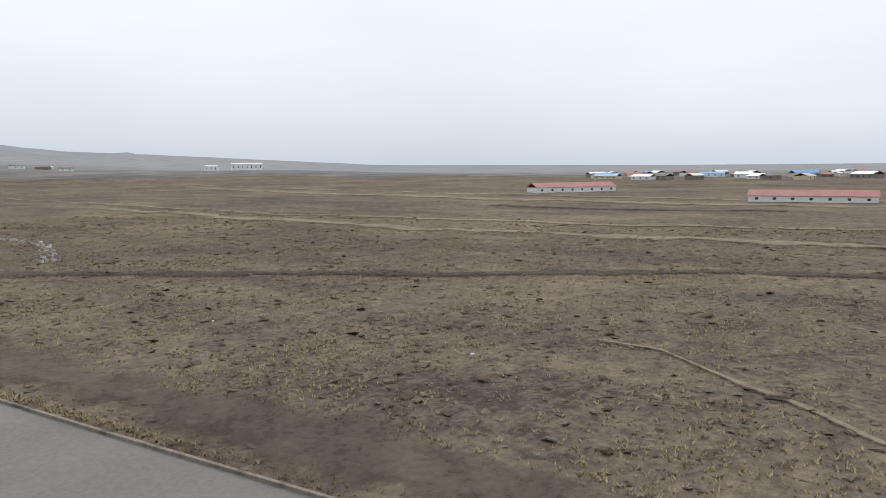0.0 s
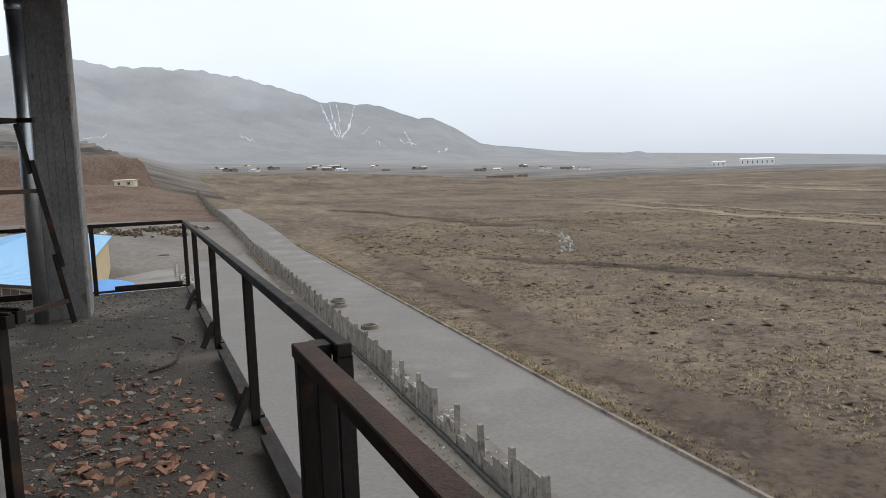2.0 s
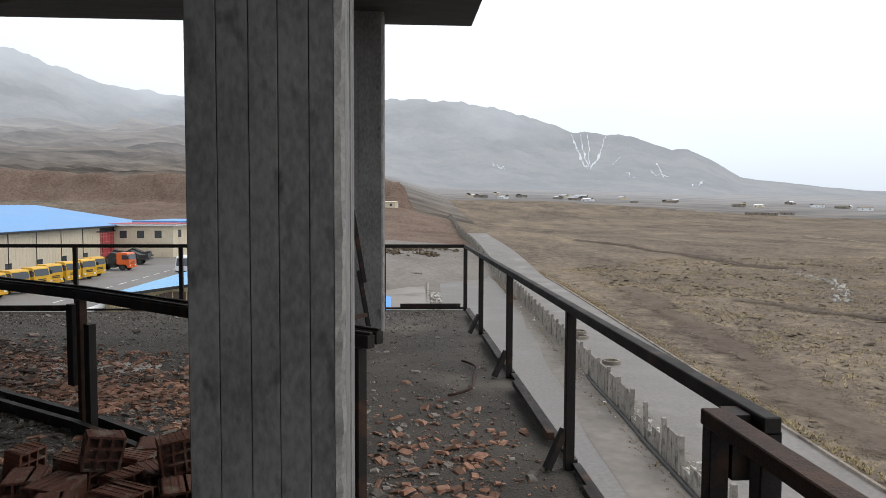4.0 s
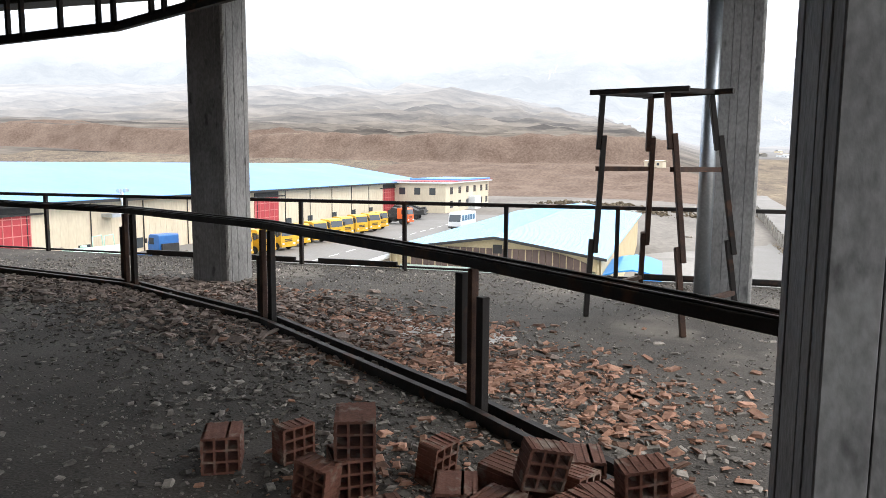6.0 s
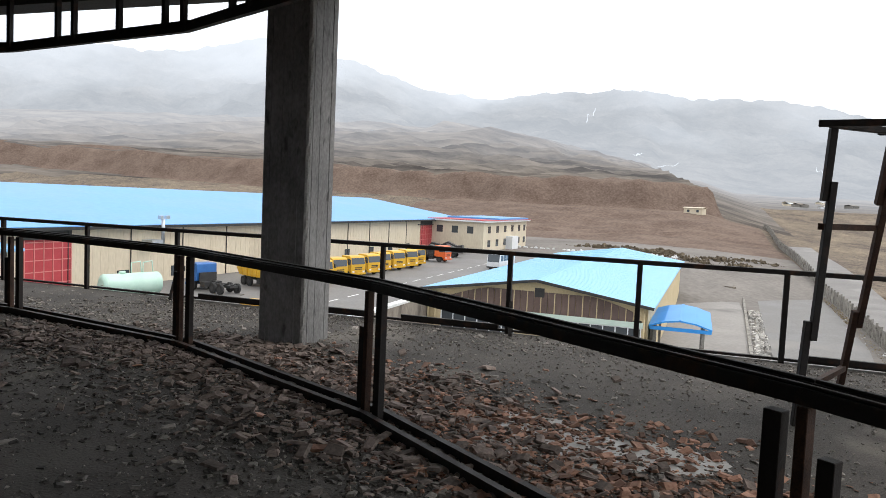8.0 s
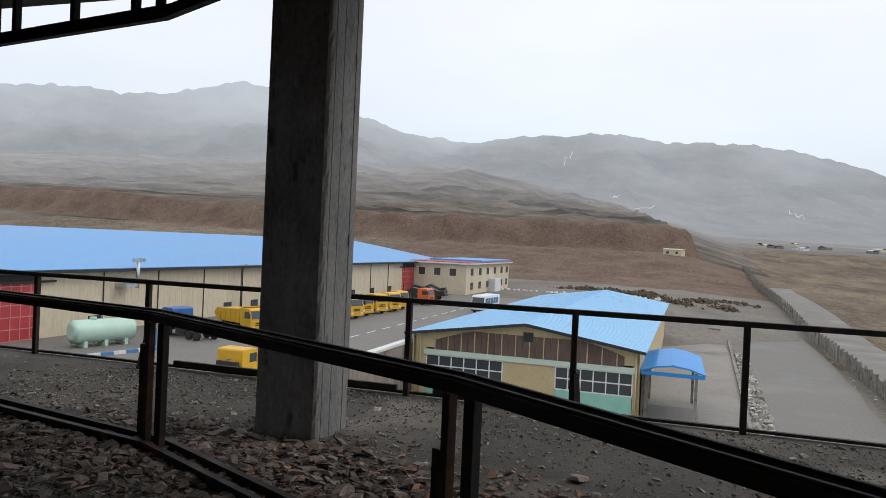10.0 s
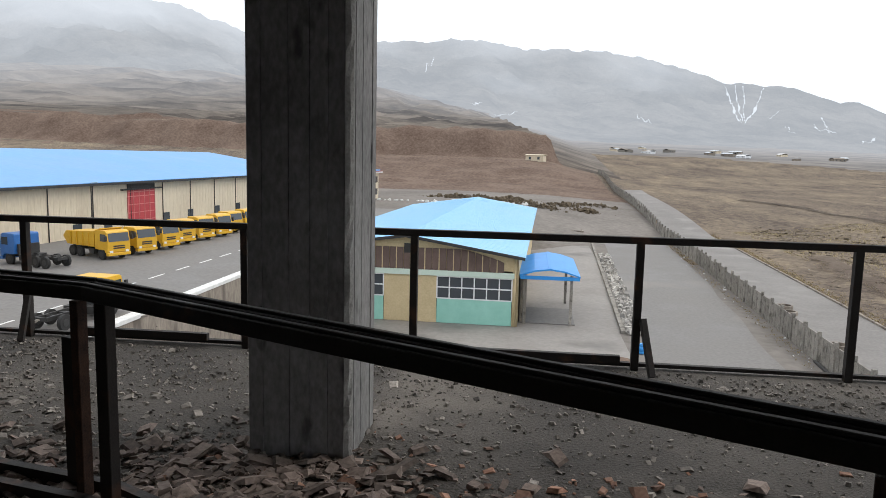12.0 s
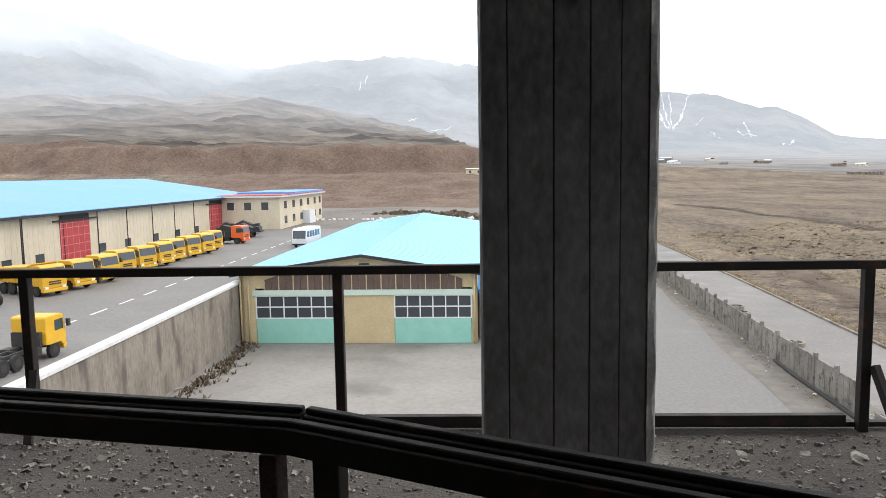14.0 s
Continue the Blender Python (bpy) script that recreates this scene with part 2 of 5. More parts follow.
TRACK = steppe("pale_worn_track", [(0.22, 0.182, 0.14), (0.29, 0.242, 0.185), (0.35, 0.295, 0.22), (0.40, 0.34, 0.255)], True)
BARE = steppe("bare_brown_soil", [(0.095, 0.075, 0.063), (0.135, 0.108, 0.088), (0.175, 0.142, 0.118), (0.215, 0.178, 0.145)], True)
DARK_BAND = steppe("dark_field_band", [(0.058, 0.049, 0.043), (0.09, 0.075, 0.064), (0.125, 0.105, 0.086), (0.17, 0.14, 0.108)], True)
VERGE = material("ochre_verge_grass", (0.20, 0.155, 0.085), (0.32, 0.25, 0.14), 0.3, 0.95, bump=0, island=0.35, spec=0.1)
TUFT = material("dry_grass_tufts", (0.29, 0.238, 0.14), (0.44, 0.365, 0.22), 0.2, 0.95, bump=0, island=0.35, spec=0.1)
SCRUB = material("dark_dry_scrub", (0.085, 0.068, 0.048), (0.15, 0.12, 0.085), 0.3, 0.95, bump=0, island=0.35, spec=0.1)
EARTH = material("brown_earth", (0.10, 0.068, 0.053), (0.20, 0.148, 0.118), 0.06, 0.95, bump=0.8, fine=0.8, spec=0.1, distance=0.3)
RUBBLE = material("pale_rubble", (0.28, 0.265, 0.24), (0.5, 0.48, 0.45), 0.8, 0.95, bump=0.5, island=0.45)
WASTE = material("bare_earth_waste", (0.15, 0.137, 0.125), (0.24, 0.22, 0.20), 0.06, 0.95, bump=0.6, fine=0.9, distance=0.2, spec=0.1)


# ---------------------------------------------------------------- small building helpers
def box(bm, x0, x1, y0, y1, z0, z1):
    v = [bm.verts.new(p) for p in ((x0, y0, z0), (x1, y0, z0), (x1, y1, z0), (x0, y1, z0), (x0, y0, z1), (x1, y0, z1), (x1, y1, z1), (x0, y1, z1))]
    for f in ((3, 2, 1, 0), (4, 5, 6, 7), (0, 1, 5, 4), (1, 2, 6, 5), (2, 3, 7, 6), (3, 0, 4, 7)):
        bm.faces.new([v[i] for i in f])
    return v


def beam(bm, p0, p1, w, h, up=(0, 0, 1)):
    """A bar of section w x h from p0 to p1."""
    p0, p1 = Vector(p0), Vector(p1)
    d = (p1 - p0).normalized()
    side = d.cross(Vector(up))
    side = side.normalized() if side.length > 1e-4 else Vector((1, 0, 0))
    top = side.cross(d).normalized()
    v = []
    for p in (p0, p1):
        for a, b in ((-1, -1), (1, -1), (1, 1), (-1, 1)):
            v.append(bm.verts.new(p + side * (a * w / 2) + top * (b * h / 2)))
    for f in ((0, 1, 2, 3), (7, 6, 5, 4), (1, 0, 4, 5), (2, 1, 5, 6), (3, 2, 6, 7), (0, 3, 7, 4)):
        bm.faces.new([v[i] for i in f])


def tube(bm, p0, p1, r0, r1=None, n=12, caps=True):
    p0, p1 = Vector(p0), Vector(p1)
    r1 = r0 if r1 is None else r1
    d = (p1 - p0).normalized()
    a = d.orthogonal().normalized(); b = d.cross(a)
    rings = []
    for p, r in ((p0, r0), (p1, r1)):
        rings.append([bm.verts.new(p + (a * math.cos(2 * math.pi * i / n) + b * math.sin(2 * math.pi * i / n)) * r) for i in range(n)])
    for i in range(n):
        f = bm.faces.new((rings[0][i], rings[0][(i + 1) % n], rings[1][(i + 1) % n], rings[1][i])); f.smooth = True
    if caps:
        bm.faces.new(rings[0][::-1]); bm.faces.new(rings[1])


def prism(bm, outline, y0, y1):
    """An outline in x and z pushed along y."""
    a = [bm.verts.new((x, y0, z)) for x, z in outline]
    b = [bm.verts.new((x, y1, z)) for x, z in outline]
    n = len(outline)
    bm.faces.new(a); bm.faces.new(b[::-1])
    for i in range(n):
        bm.faces.new((a[(i + 1) % n], a[i], b[i], b[(i + 1) % n]))


def finish(bm, name, mat, bevel=0.0):
    bmesh.ops.recalc_face_normals(bm, faces=bm.faces)
    if bevel:
        bmesh.ops.bevel(bm, geom=list(bm.edges), offset=bevel, segments=1, affect="EDGES", clamp_overlap=True)
    me = bpy.data.meshes.new(name)
    bm.to_mesh(me); bm.free()
    me.materials.append(mat)
    return me


def part(name, bm, mat, parent=None, label="", bevel=0.0):
    ob = new(name, finish(bm, name, mat, bevel))
    if parent:
        ob.parent = parent
    return tagged(ob, label)


def piece(name, me, parent, m):
    ob = new(name, me)
    ob.parent = parent
    ob.matrix_basis = m
    return ob


def thing(name, label, category, group="", at=None, kind=""):
    ob = new(name)
    ob.empty_display_size = 0.2
    if at is not None:
        ob.matrix_basis = at
    return tagged(ob, label, category, group, kind)


def solid(name, bm, mat, label, category="", kind="", group="", bevel=0.0, at=None):
    ob = new(name, finish(bm, name, mat, bevel))
    if at is not None:
        ob.matrix_basis = at
    return tagged(ob, label, category, group, kind)


def B():
    return bmesh.new()


def ramp01(a, b, v):
    t = np.clip((v - a) / (b - a), 0, 1)
    return t * t * (3 - 2 * t)


rng = np.random.default_rng(7)
WAVES = [(rng.uniform(0, 2 * math.pi), rng.uniform(0, 2 * math.pi)) for _ in range(24)]


def waves(x, y, size):
    """Smooth unevenness between -1 and 1."""
    s = 0
    for k, (a, ph) in enumerate(WAVES[:8]):
        f = (1 + 0.45 * k) / size
        s = s + np.sin((x * math.cos(a) + y * math.sin(a)) * f * 6.28 + ph + 1.3 * np.sin((y * math.cos(a) - x * math.sin(a)) * f * 3.1 + ph)) / (1 + 0.5 * k)
    return s / 3.2


ZG, ZT = -15.0, -9.0


def fence_x(y):
    return np.interp(y, [-80, 40, 107, 155, 390], [12.5, 17.6, 21.2, 23.6, 28.0])


def swaves(x, y, size):
    """The same unevenness for one point."""
    s = 0.0
    for k, (a, ph) in enumerate(WAVES[:8]):
        f = (1 + 0.45 * k) / size
        s += math.sin((x * math.cos(a) + y * math.sin(a)) * f * 6.28 + ph + 1.3 * math.sin((y * math.cos(a) - x * math.sin(a)) * f * 3.1 + ph)) / (1 + 0.5 * k)
    return s / 3.2


def land(x, y):
    """Height of the ground."""
    u = 0.9 * y - 0.45 * x
    z = ZG + 0.055 * np.maximum(0, u - 330) * ramp01(330, 700, u) 
    z = z + 15.5 * ramp01(275, 418, y) * (1 - ramp01(-15, 75, x))
    left = 1 - ramp01(-0.36, 0.05, x / np.maximum(y, 50.0))
    z = z + 66 * ramp01(640, 1450, y) * left
    z = z + 0.9 * waves(x, y, 34) * ramp01(225, 290, y) * (1 - ramp01(-15, 75, x)) * (1 - ramp01(5, 14, x - fence_x(y) + 30) * (1 - ramp01(16, 24, x - fence_x(y))))
    z = z + 11 * np.exp(-((x - 800) ** 2 + (y - 785) ** 2) / 260.0 ** 2)
    face = y + 14 * waves(x, y * 0, 160) - 6 * waves(x, y * 0, 37)
    z = z + (16 + 4 * waves(x, y, 60)) * ramp01(422, 446, face) * (1 - ramp01(4, 14, x + 0.1 * (y - 430) + 4 * waves(x * 0, y, 22)))
    z = z + (0.5 * np.abs(waves(x, y, 14)) + 1.6 * np.abs(waves(x * 0.5, y, 26))) * ramp01(228, 262, y) * (1 - ramp01(395, 430, y)) * (1 - ramp01(2, 14, x))
    e = np.where(y < 118, 0.3, 0.3 + (y - 118) * 1.1)
    z = z + (ZT - ZG) * (1 - ramp01(0, 1, (x + 30.3) / e)) * (1 - ramp01(330, 430, y))
    rough = ramp01(170, 300, y) + ramp01(2, 12, x - fence_x(y) - 10) + ramp01(75, 120, -x)
    lane = x - fence_x(y)
    rough = np.clip(rough, 0, 1) * (1 - (ramp01(-22, -17, lane) * (1 - ramp01(13, 18, lane))) * (1 - ramp01(340, 400, y)))
    z = z + rough * (0.25 * waves(x, y, 23) + 0.5 * waves(x, y, 80))
    z = z + ramp01(560, 950, y) * (0.08 + 0.92 * left) * (9 * waves(x, y, 420) + 15 * (0.7 - 1.6 * np.abs(waves(x, y, 310))) + 9 * np.abs(waves(x * 0.6, y, 120)))
    return z

# ---------------------------------------------------------------- ground and distance
def axis(stops):
    out = []
    for a, b, n in stops:
        out += list(np.linspace(a, b, n, endpoint=False))
    return out + [stops[-1][1]]


def distance_material(name, c1, c2, haze, haze_amount, haze_from, haze_to, snow=0.0, grain=0.006, stretch=(1, 1, 1), relief=45.0, white=False):
    """Far range: its own earth colours with haze painted over as emission, thickest towards the top."""
    m = bpy.data.materials.new(name)
    m.use_nodes = True
    n, l = m.node_tree.nodes, m.node_tree.links
    b = n["Principled BSDF"]; b.inputs["Roughness"].default_value = 1.0; b.inputs["Specular IOR Level"].default_value = 0.0
    g = n.new("ShaderNodeNewGeometry")
    a = n.new("ShaderNodeTexNoise"); a.inputs["Scale"].default_value = grain; a.inputs["Detail"].default_value = 10; a.inputs["Roughness"].default_value = 0.7
    ma = n.new("ShaderNodeMapping"); ma.inputs["Scale"].default_value = stretch
    l.new(g.outputs["Position"], ma.inputs["Vector"]); l.new(ma.outputs["Vector"], a.inputs["Vector"])
    r = n.new("ShaderNodeValToRGB")
    r.color_ramp.elements[0].position, r.color_ramp.elements[0].color = 0.38, (*c1, 1)
    r.color_ramp.elements[1].position, r.color_ramp.elements[1].color = 0.62, (*c2, 1)
    l.new(a.outputs["Fac"], r.inputs["Fac"])
    col = r.outputs["Color"]
    if snow:
        s = n.new("ShaderNodeTexNoise"); s.inputs["Scale"].default_value = 0.009; s.inputs["Detail"].default_value = 8; s.inputs["Roughness"].default_value = 0.6
        mp_ = n.new("ShaderNodeMapping"); mp_.inputs["Scale"].default_value = (1.6, 0.8, 0.7); mp_.inputs["Rotation"].default_value = (0, 0.6, 0)
        l.new(g.outputs["Position"], mp_.inputs["Vector"]); l.new(mp_.outputs["Vector"], s.inputs["Vector"])
        sr = n.new("ShaderNodeValToRGB"); sr.color_ramp.elements[0].position, sr.color_ramp.elements[1].position = snow, snow + 0.05
        l.new(s.outputs["Fac"], sr.inputs["Fac"])
        mx = n.new("ShaderNodeMix"); mx.data_type = "RGBA"; mx.inputs["B"].default_value = (0.85, 0.87, 0.9, 1)
        l.new(sr.outputs["Color"], mx.inputs["Factor"]); l.new(col, mx.inputs["A"])
        col = mx.outputs["Result"]
    l.new(col, b.inputs["Base Color"])
    bp = n.new("ShaderNodeBump"); bp.inputs["Strength"].default_value = 1.0; bp.inputs["Distance"].default_value = relief
    l.new(a.outputs["Fac"], bp.inputs["Height"]); l.new(bp.outputs["Normal"], b.inputs["Normal"])
    # painted haze: pale emission mixed over the earth colour, rising with height
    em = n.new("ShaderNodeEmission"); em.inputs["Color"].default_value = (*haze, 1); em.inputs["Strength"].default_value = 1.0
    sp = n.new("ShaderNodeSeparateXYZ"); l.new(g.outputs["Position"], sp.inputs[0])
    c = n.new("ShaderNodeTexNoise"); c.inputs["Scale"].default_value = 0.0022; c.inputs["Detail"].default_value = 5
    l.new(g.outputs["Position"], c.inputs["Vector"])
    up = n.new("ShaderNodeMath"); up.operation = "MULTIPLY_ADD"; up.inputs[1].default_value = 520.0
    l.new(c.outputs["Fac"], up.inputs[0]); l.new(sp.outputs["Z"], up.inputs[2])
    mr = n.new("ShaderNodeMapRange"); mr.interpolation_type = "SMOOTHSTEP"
    mr.inputs["From Min"].default_value, mr.inputs["From Max"].default_value = haze_from + 260, haze_to + 260
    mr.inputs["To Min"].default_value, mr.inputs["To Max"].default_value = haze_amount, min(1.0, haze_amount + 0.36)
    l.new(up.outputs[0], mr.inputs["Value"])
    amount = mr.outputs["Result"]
    # for the hills the painted haze grows with distance from the origin instead
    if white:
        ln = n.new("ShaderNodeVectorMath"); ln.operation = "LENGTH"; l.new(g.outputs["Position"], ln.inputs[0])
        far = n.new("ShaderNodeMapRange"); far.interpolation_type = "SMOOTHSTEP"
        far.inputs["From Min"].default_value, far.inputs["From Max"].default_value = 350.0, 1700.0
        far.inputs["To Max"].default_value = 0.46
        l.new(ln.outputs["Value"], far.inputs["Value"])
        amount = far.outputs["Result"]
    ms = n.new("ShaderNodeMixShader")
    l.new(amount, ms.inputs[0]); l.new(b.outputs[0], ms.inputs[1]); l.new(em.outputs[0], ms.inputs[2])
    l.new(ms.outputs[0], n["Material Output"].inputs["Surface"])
    return m


HILLS = distance_material("steppe_hills_painted_haze", (0.055, 0.047, 0.042), (0.215, 0.185, 0.155), (0.60, 0.63, 0.68), 0.2, 40, 260, grain=0.022, stretch=(0.42, 1.0, 1.0), relief=9.0, white=True)


gx = np.array(axis([(-4200, -1200, 14), (-1200, -300, 26), (-300, -64, 40), (-64, -30.3, 6), (-30.3, -30.0, 1), (-30.0, 200, 72), (200, 700, 50), (700, 4200, 26)]))
gy = np.array(axis([(-3500, -300, 16), (-300, 0, 24), (0, 118, 26), (118, 400, 66), (400, 470, 30), (470, 1000, 60), (1000, 4200, 40)]))
GX, GY = np.meshgrid(gx, gy)
GZ = land(GX, GY)
me = bpy.data.meshes.new("ground")
nx, ny = len(gx), len(gy)
verts = np.stack([GX, GY, GZ], -1).reshape(-1, 3).tolist()
faces = [(j * nx + i, j * nx + i + 1, (j + 1) * nx + i + 1, (j + 1) * nx + i) for j in range(ny - 1) for i in range(nx - 1)]
me.from_pydata(verts, [], faces)
for p in me.polygons:
    p.use_smooth = True
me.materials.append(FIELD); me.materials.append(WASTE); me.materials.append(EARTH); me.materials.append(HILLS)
for p in me.polygons:
    x, y = p.center[0], p.center[1]
    if 395 < y < 470 and x < 40 and p.normal.z < 0.985:
        p.material_index = 2
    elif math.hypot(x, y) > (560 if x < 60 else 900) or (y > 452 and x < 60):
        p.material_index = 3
    elif x < fence_x(y) and y < 236 and x > -140:
        p.material_index = 1
    elif x < fence_x(y) - 2 and y < 452 and x > -140:
        p.material_index = 2
tagged(new("ground", me), "dry yellow-brown steppe ground with bare earth patches", "ground", kind="structure")


RANGE = distance_material("mountain_painted_haze", (0.024, 0.026, 0.029), (0.16, 0.148, 0.138), (0.63, 0.675, 0.735), 0.46, 200, 560, snow=0.76)
SNOW = distance_material("snow_painted_haze", (0.70, 0.73, 0.78), (0.85, 0.87, 0.90), (0.60, 0.65, 0.715), 0.74, 180, 480)
# skyline: degrees to the left of straight ahead, and its slope above eye level
SKY_AZ = [-100, -74, -54, -45, -42, -39.5, -38, -36, -29, -26, -23.7, -22.2, -21.2, -18, -16, -15, -13.6, -12, -10, -5, -1, 1, 4.5, 8.6, 11, 16, 21.5, 26.5, 30, 34, 38, 41, 45.5, 50, 58, 75, 100]
SKY_EL = [-0.02, -0.007, 0.002, 0.004, 0.006, 0.013, 0.020, 0.017, 0.031, 0.038, 0.064, 0.077, 0.075, 0.094, 0.098, 0.101, 0.101, 0.112, 0.125, 0.144, 0.147, 0.145, 0.159, 0.153, 0.154, 0.140, 0.151, 0.181, 0.194, 0.204, 0.182, 0.173, 0.174, 0.163, 0.18, 0.18, 0.14]
az = np.radians(np.linspace(-80, 100, 640))
rad = np.concatenate([np.linspace(1250, 2600, 46), np.linspace(2650, 3600, 14)])


def range_point(AZ, RR):
    """Places on the mountain flank, by direction and distance."""
    MX, MY = -np.sin(AZ) * RR, np.cos(AZ) * RR
    top = np.interp(np.degrees(AZ), SKY_AZ, SKY_EL) * 2600
    foot = land(-np.sin(AZ) * 1250, np.cos(AZ) * 1250) - 6
    f = np.clip((RR - 1250) / 1350, 0, 1)
    prof = 0.18 * f + 0.82 * f ** 2.3
    rid = np.abs(waves(MX, MY, 620)) * 0.5 + np.abs(waves(MX + 300, MY, 260)) * 0.3 + np.abs(waves(MX, MY + 90, 110)) * 0.14
    MZ = foot + (top - foot) * prof * (1.0 - 0.55 * (1 - f ** 3) * rid) + (waves(MX, MY, 140) * 0.022 + waves(MX, MY, 60) * 0.013) * top * f
    return MX, MY, np.where(RR > 2600, MZ * (1 - 0.5 * (RR - 2600) / 1000), MZ)


AZ, RR = np.meshgrid(az, rad)
MX, MY, MZ = range_point(AZ, RR)
me = bpy.data.meshes.new("mountain_range")
na, nr = len(az), len(rad)
me.from_pydata(np.stack([MX, MY, MZ], -1).reshape(-1, 3).tolist(), [], [(j * na + i, j * na + i + 1, (j + 1) * na + i + 1, (j + 1) * na + i) for j in range(nr - 1) for i in range(na - 1)])
for p in me.polygons:
    p.use_smooth = True
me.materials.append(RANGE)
tagged(new("mountain_range", me), "bare grey mountains with snow patches, painted haze towards the top", "mountains", kind="structure")


def snow_gully(a0, q0, a1, q1, width, seed):
    """A ragged band of snow lying in a gully of the range."""
    vs, fs = [], []
    n = 44
    for k in range(n + 1):
        s = k / n
        mid = a0 + (a1 - a0) * s + 0.16 * swaves(s * 90, seed * 37.0, 60)
        w = 0.42 * width * max(0.0, abs(swaves(s * 90, seed * 91.0, 17)) * 2.2 - 0.25) * (1 - abs(2 * s - 1) ** 4)
        r_ = 1250 + 1350 * (q0 + (q1 - q0) * s)
        for c in (-1, -0.3, 0.3, 1):
            d = radians(mid + c * w + 0.05 * swaves(s * 200, c * 50.0 + seed, 20))
            x, y, z = range_point(np.float64(d), np.float64(r_))
            vs.append((float(x), float(y), float(z) + 7.0))
    for k in range(n):
        for c in range(3):
            fs.append((k * 4 + c, k * 4 + c + 1, k * 4 + c + 5, k * 4 + c + 4))
    me = bpy.data.meshes.new("snow_patch")
    me.from_pydata(vs, [], fs)
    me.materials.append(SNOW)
    tagged(new("snow_patch", me), "white snow lying in a mountain gully", "snow", kind="structure")


for k, (a0, q0, a1, q1, w) in enumerate(((-14.9, 0.62, -13.6, 0.97, 0.2), (-15.0, 0.64, -14.3, 0.97, 0.13), (-15.05, 0.66, -14.9, 0.95, 0.1), (-15.1, 0.62, -16.3, 0.97, 0.17), (-21.0, 0.62, -20.0, 0.80, 0.34), (-20.6, 0.6, -19.6, 0.72, 0.24),
                                        (-18.4, 0.55, -17.8, 0.64, 0.2), (-8.6, 0.5, -7.6, 0.58, 0.3), (-16.6, 0.68, -17.4, 0.8, 0.16),
                                        (3.2, 0.36, 1.6, 0.46, 0.3), (5.2, 0.38, 4.2, 0.47, 0.25), (8.8, 0.76, 8.0, 0.9, 0.16), (-22.6, 0.5, -23.4, 0.62, 0.25),)):
    snow_gully(a0, q0, a1, q1, w, k + 1.0)


def strip(name, line, w0, w1, z, mat, label, kind="structure", category="road"):
    """A flat lane along points (x, y), from w0 to w1 beside the line."""
    bm = B()
    prev = None
    for x, y in line:
        h = float(land(np.float64(x), np.float64(y))) + z
        a, b = bm.verts.new((x + w0, y, h)), bm.verts.new((x + w1, y, h))
        if prev:
            bm.faces.new((prev[0], prev[1], b, a))
        prev = (a, b)
    return solid(name, bm, mat, label, category, kind)


FINE = [-80 + 6.0 * k for k in range(64)]
FY = [-80, -20, 20, 40, 60, 85, 107, 130, 155, 200, 250, 320, 390]
strip("road", [(float(fence_x(y)), y) for y in FINE], 2.2, 11.2, 0.05, ROADC, "pale grey concrete lane outside the fence")
strip("road_inner", [(float(fence_x(y)), y) for y in FINE if y < 262], -14.0, -1.6, 0.04, ASPHALT, "grey asphalt lane inside the fence")
bm = B()
for y0, y1 in ((-60, 78), (78, 150)):
    box(bm, -30.0, 3.6 if y1 < 100 else 6.0, y0, y1, ZG - 0.2, ZG + 0.03)
solid("pavement", bm, YARD, "dusty pale concrete yard in front of the garage", "pavement", "structure")
bm = B(); box(bm, -66, -30.7, -60, 150, ZT - 0.2, ZT + 0.03)
solid("pavement_terrace", bm, ASPHALT, "grey asphalt truck yard on the upper terrace", "pavement", "structure")
# painted lines on the terrace
dash = None
for k in range(22):
    bm = B(); box(bm, -0.1, 0.1, 0, 2.6, 0, 0.006)
    if dash is None:
        dash = finish(bm, "lane_dash", WHITE_LINE)
        lines = thing("lane_marking", "broken white line painted on asphalt", "road marking", kind="structure")
    else:
        bm.free()
    piece("lane_dash", dash, lines, pose(-36.9 + 0.02 * k, 40 + k * 4.6, ZT + 0.031))

# raised lip beside the far edge of the lane
bm = B()
prev = None
for y in FY[:-1]:
    x = float(fence_x(y)) + 11.3
    if prev:
        beam(bm, (prev[0], prev[1], ZG + 0.1), (x, y, ZG + 0.1), 0.25, 0.3)
    prev = (x, y)
solid("kerb", bm, RETAIN, "low dark kerb along the lane", "kerb", "structure")



def trail(name, pts, width, mat, label):
    """A worn strip lying on the field along a bent line."""
    bm = B()
    fine = []
    for (ax, ay), (bx, by) in zip(pts, pts[1:]):
        n = max(2, int(math.hypot(bx - ax, by - ay) / 3))
        fine += [(ax + (bx - ax) * i / n, ay + (by - ay) * i / n) for i in range(n)]
    prev = None
    lay = bm.verts.layers.float.new("inside")
    for i, (x, y) in enumerate(fine[:-1]):
        dx, dy = fine[i + 1][0] - x, fine[i + 1][1] - y
        d = math.hypot(dx, dy); wdt = width * (0.75 + 0.22 * math.sin(i * 1.7) + 0.16 * math.sin(i * 0.61)); off = 0.5 * math.sin(i * 0.35)
        row_ = []
        for s in (-1, -0.5, 0, 0.5, 1):
            px, py = x - dy / d * (s * wdt + off), y + dx / d * (s * wdt + off)
            v = bm.verts.new((px, py, float(land(np.float64(px), np.float64(py))) + 0.22))
            v[lay] = 1 - abs(s)
            row_.append(v)
        if prev:
            for k in range(4):
                bm.faces.new((prev[k], prev[k + 1], row_[k + 1], row_[k]))
        prev = row_
    ob = solid(name, bm, mat, label, "track", "structure")
    ob.visible_shadow = False
    return ob


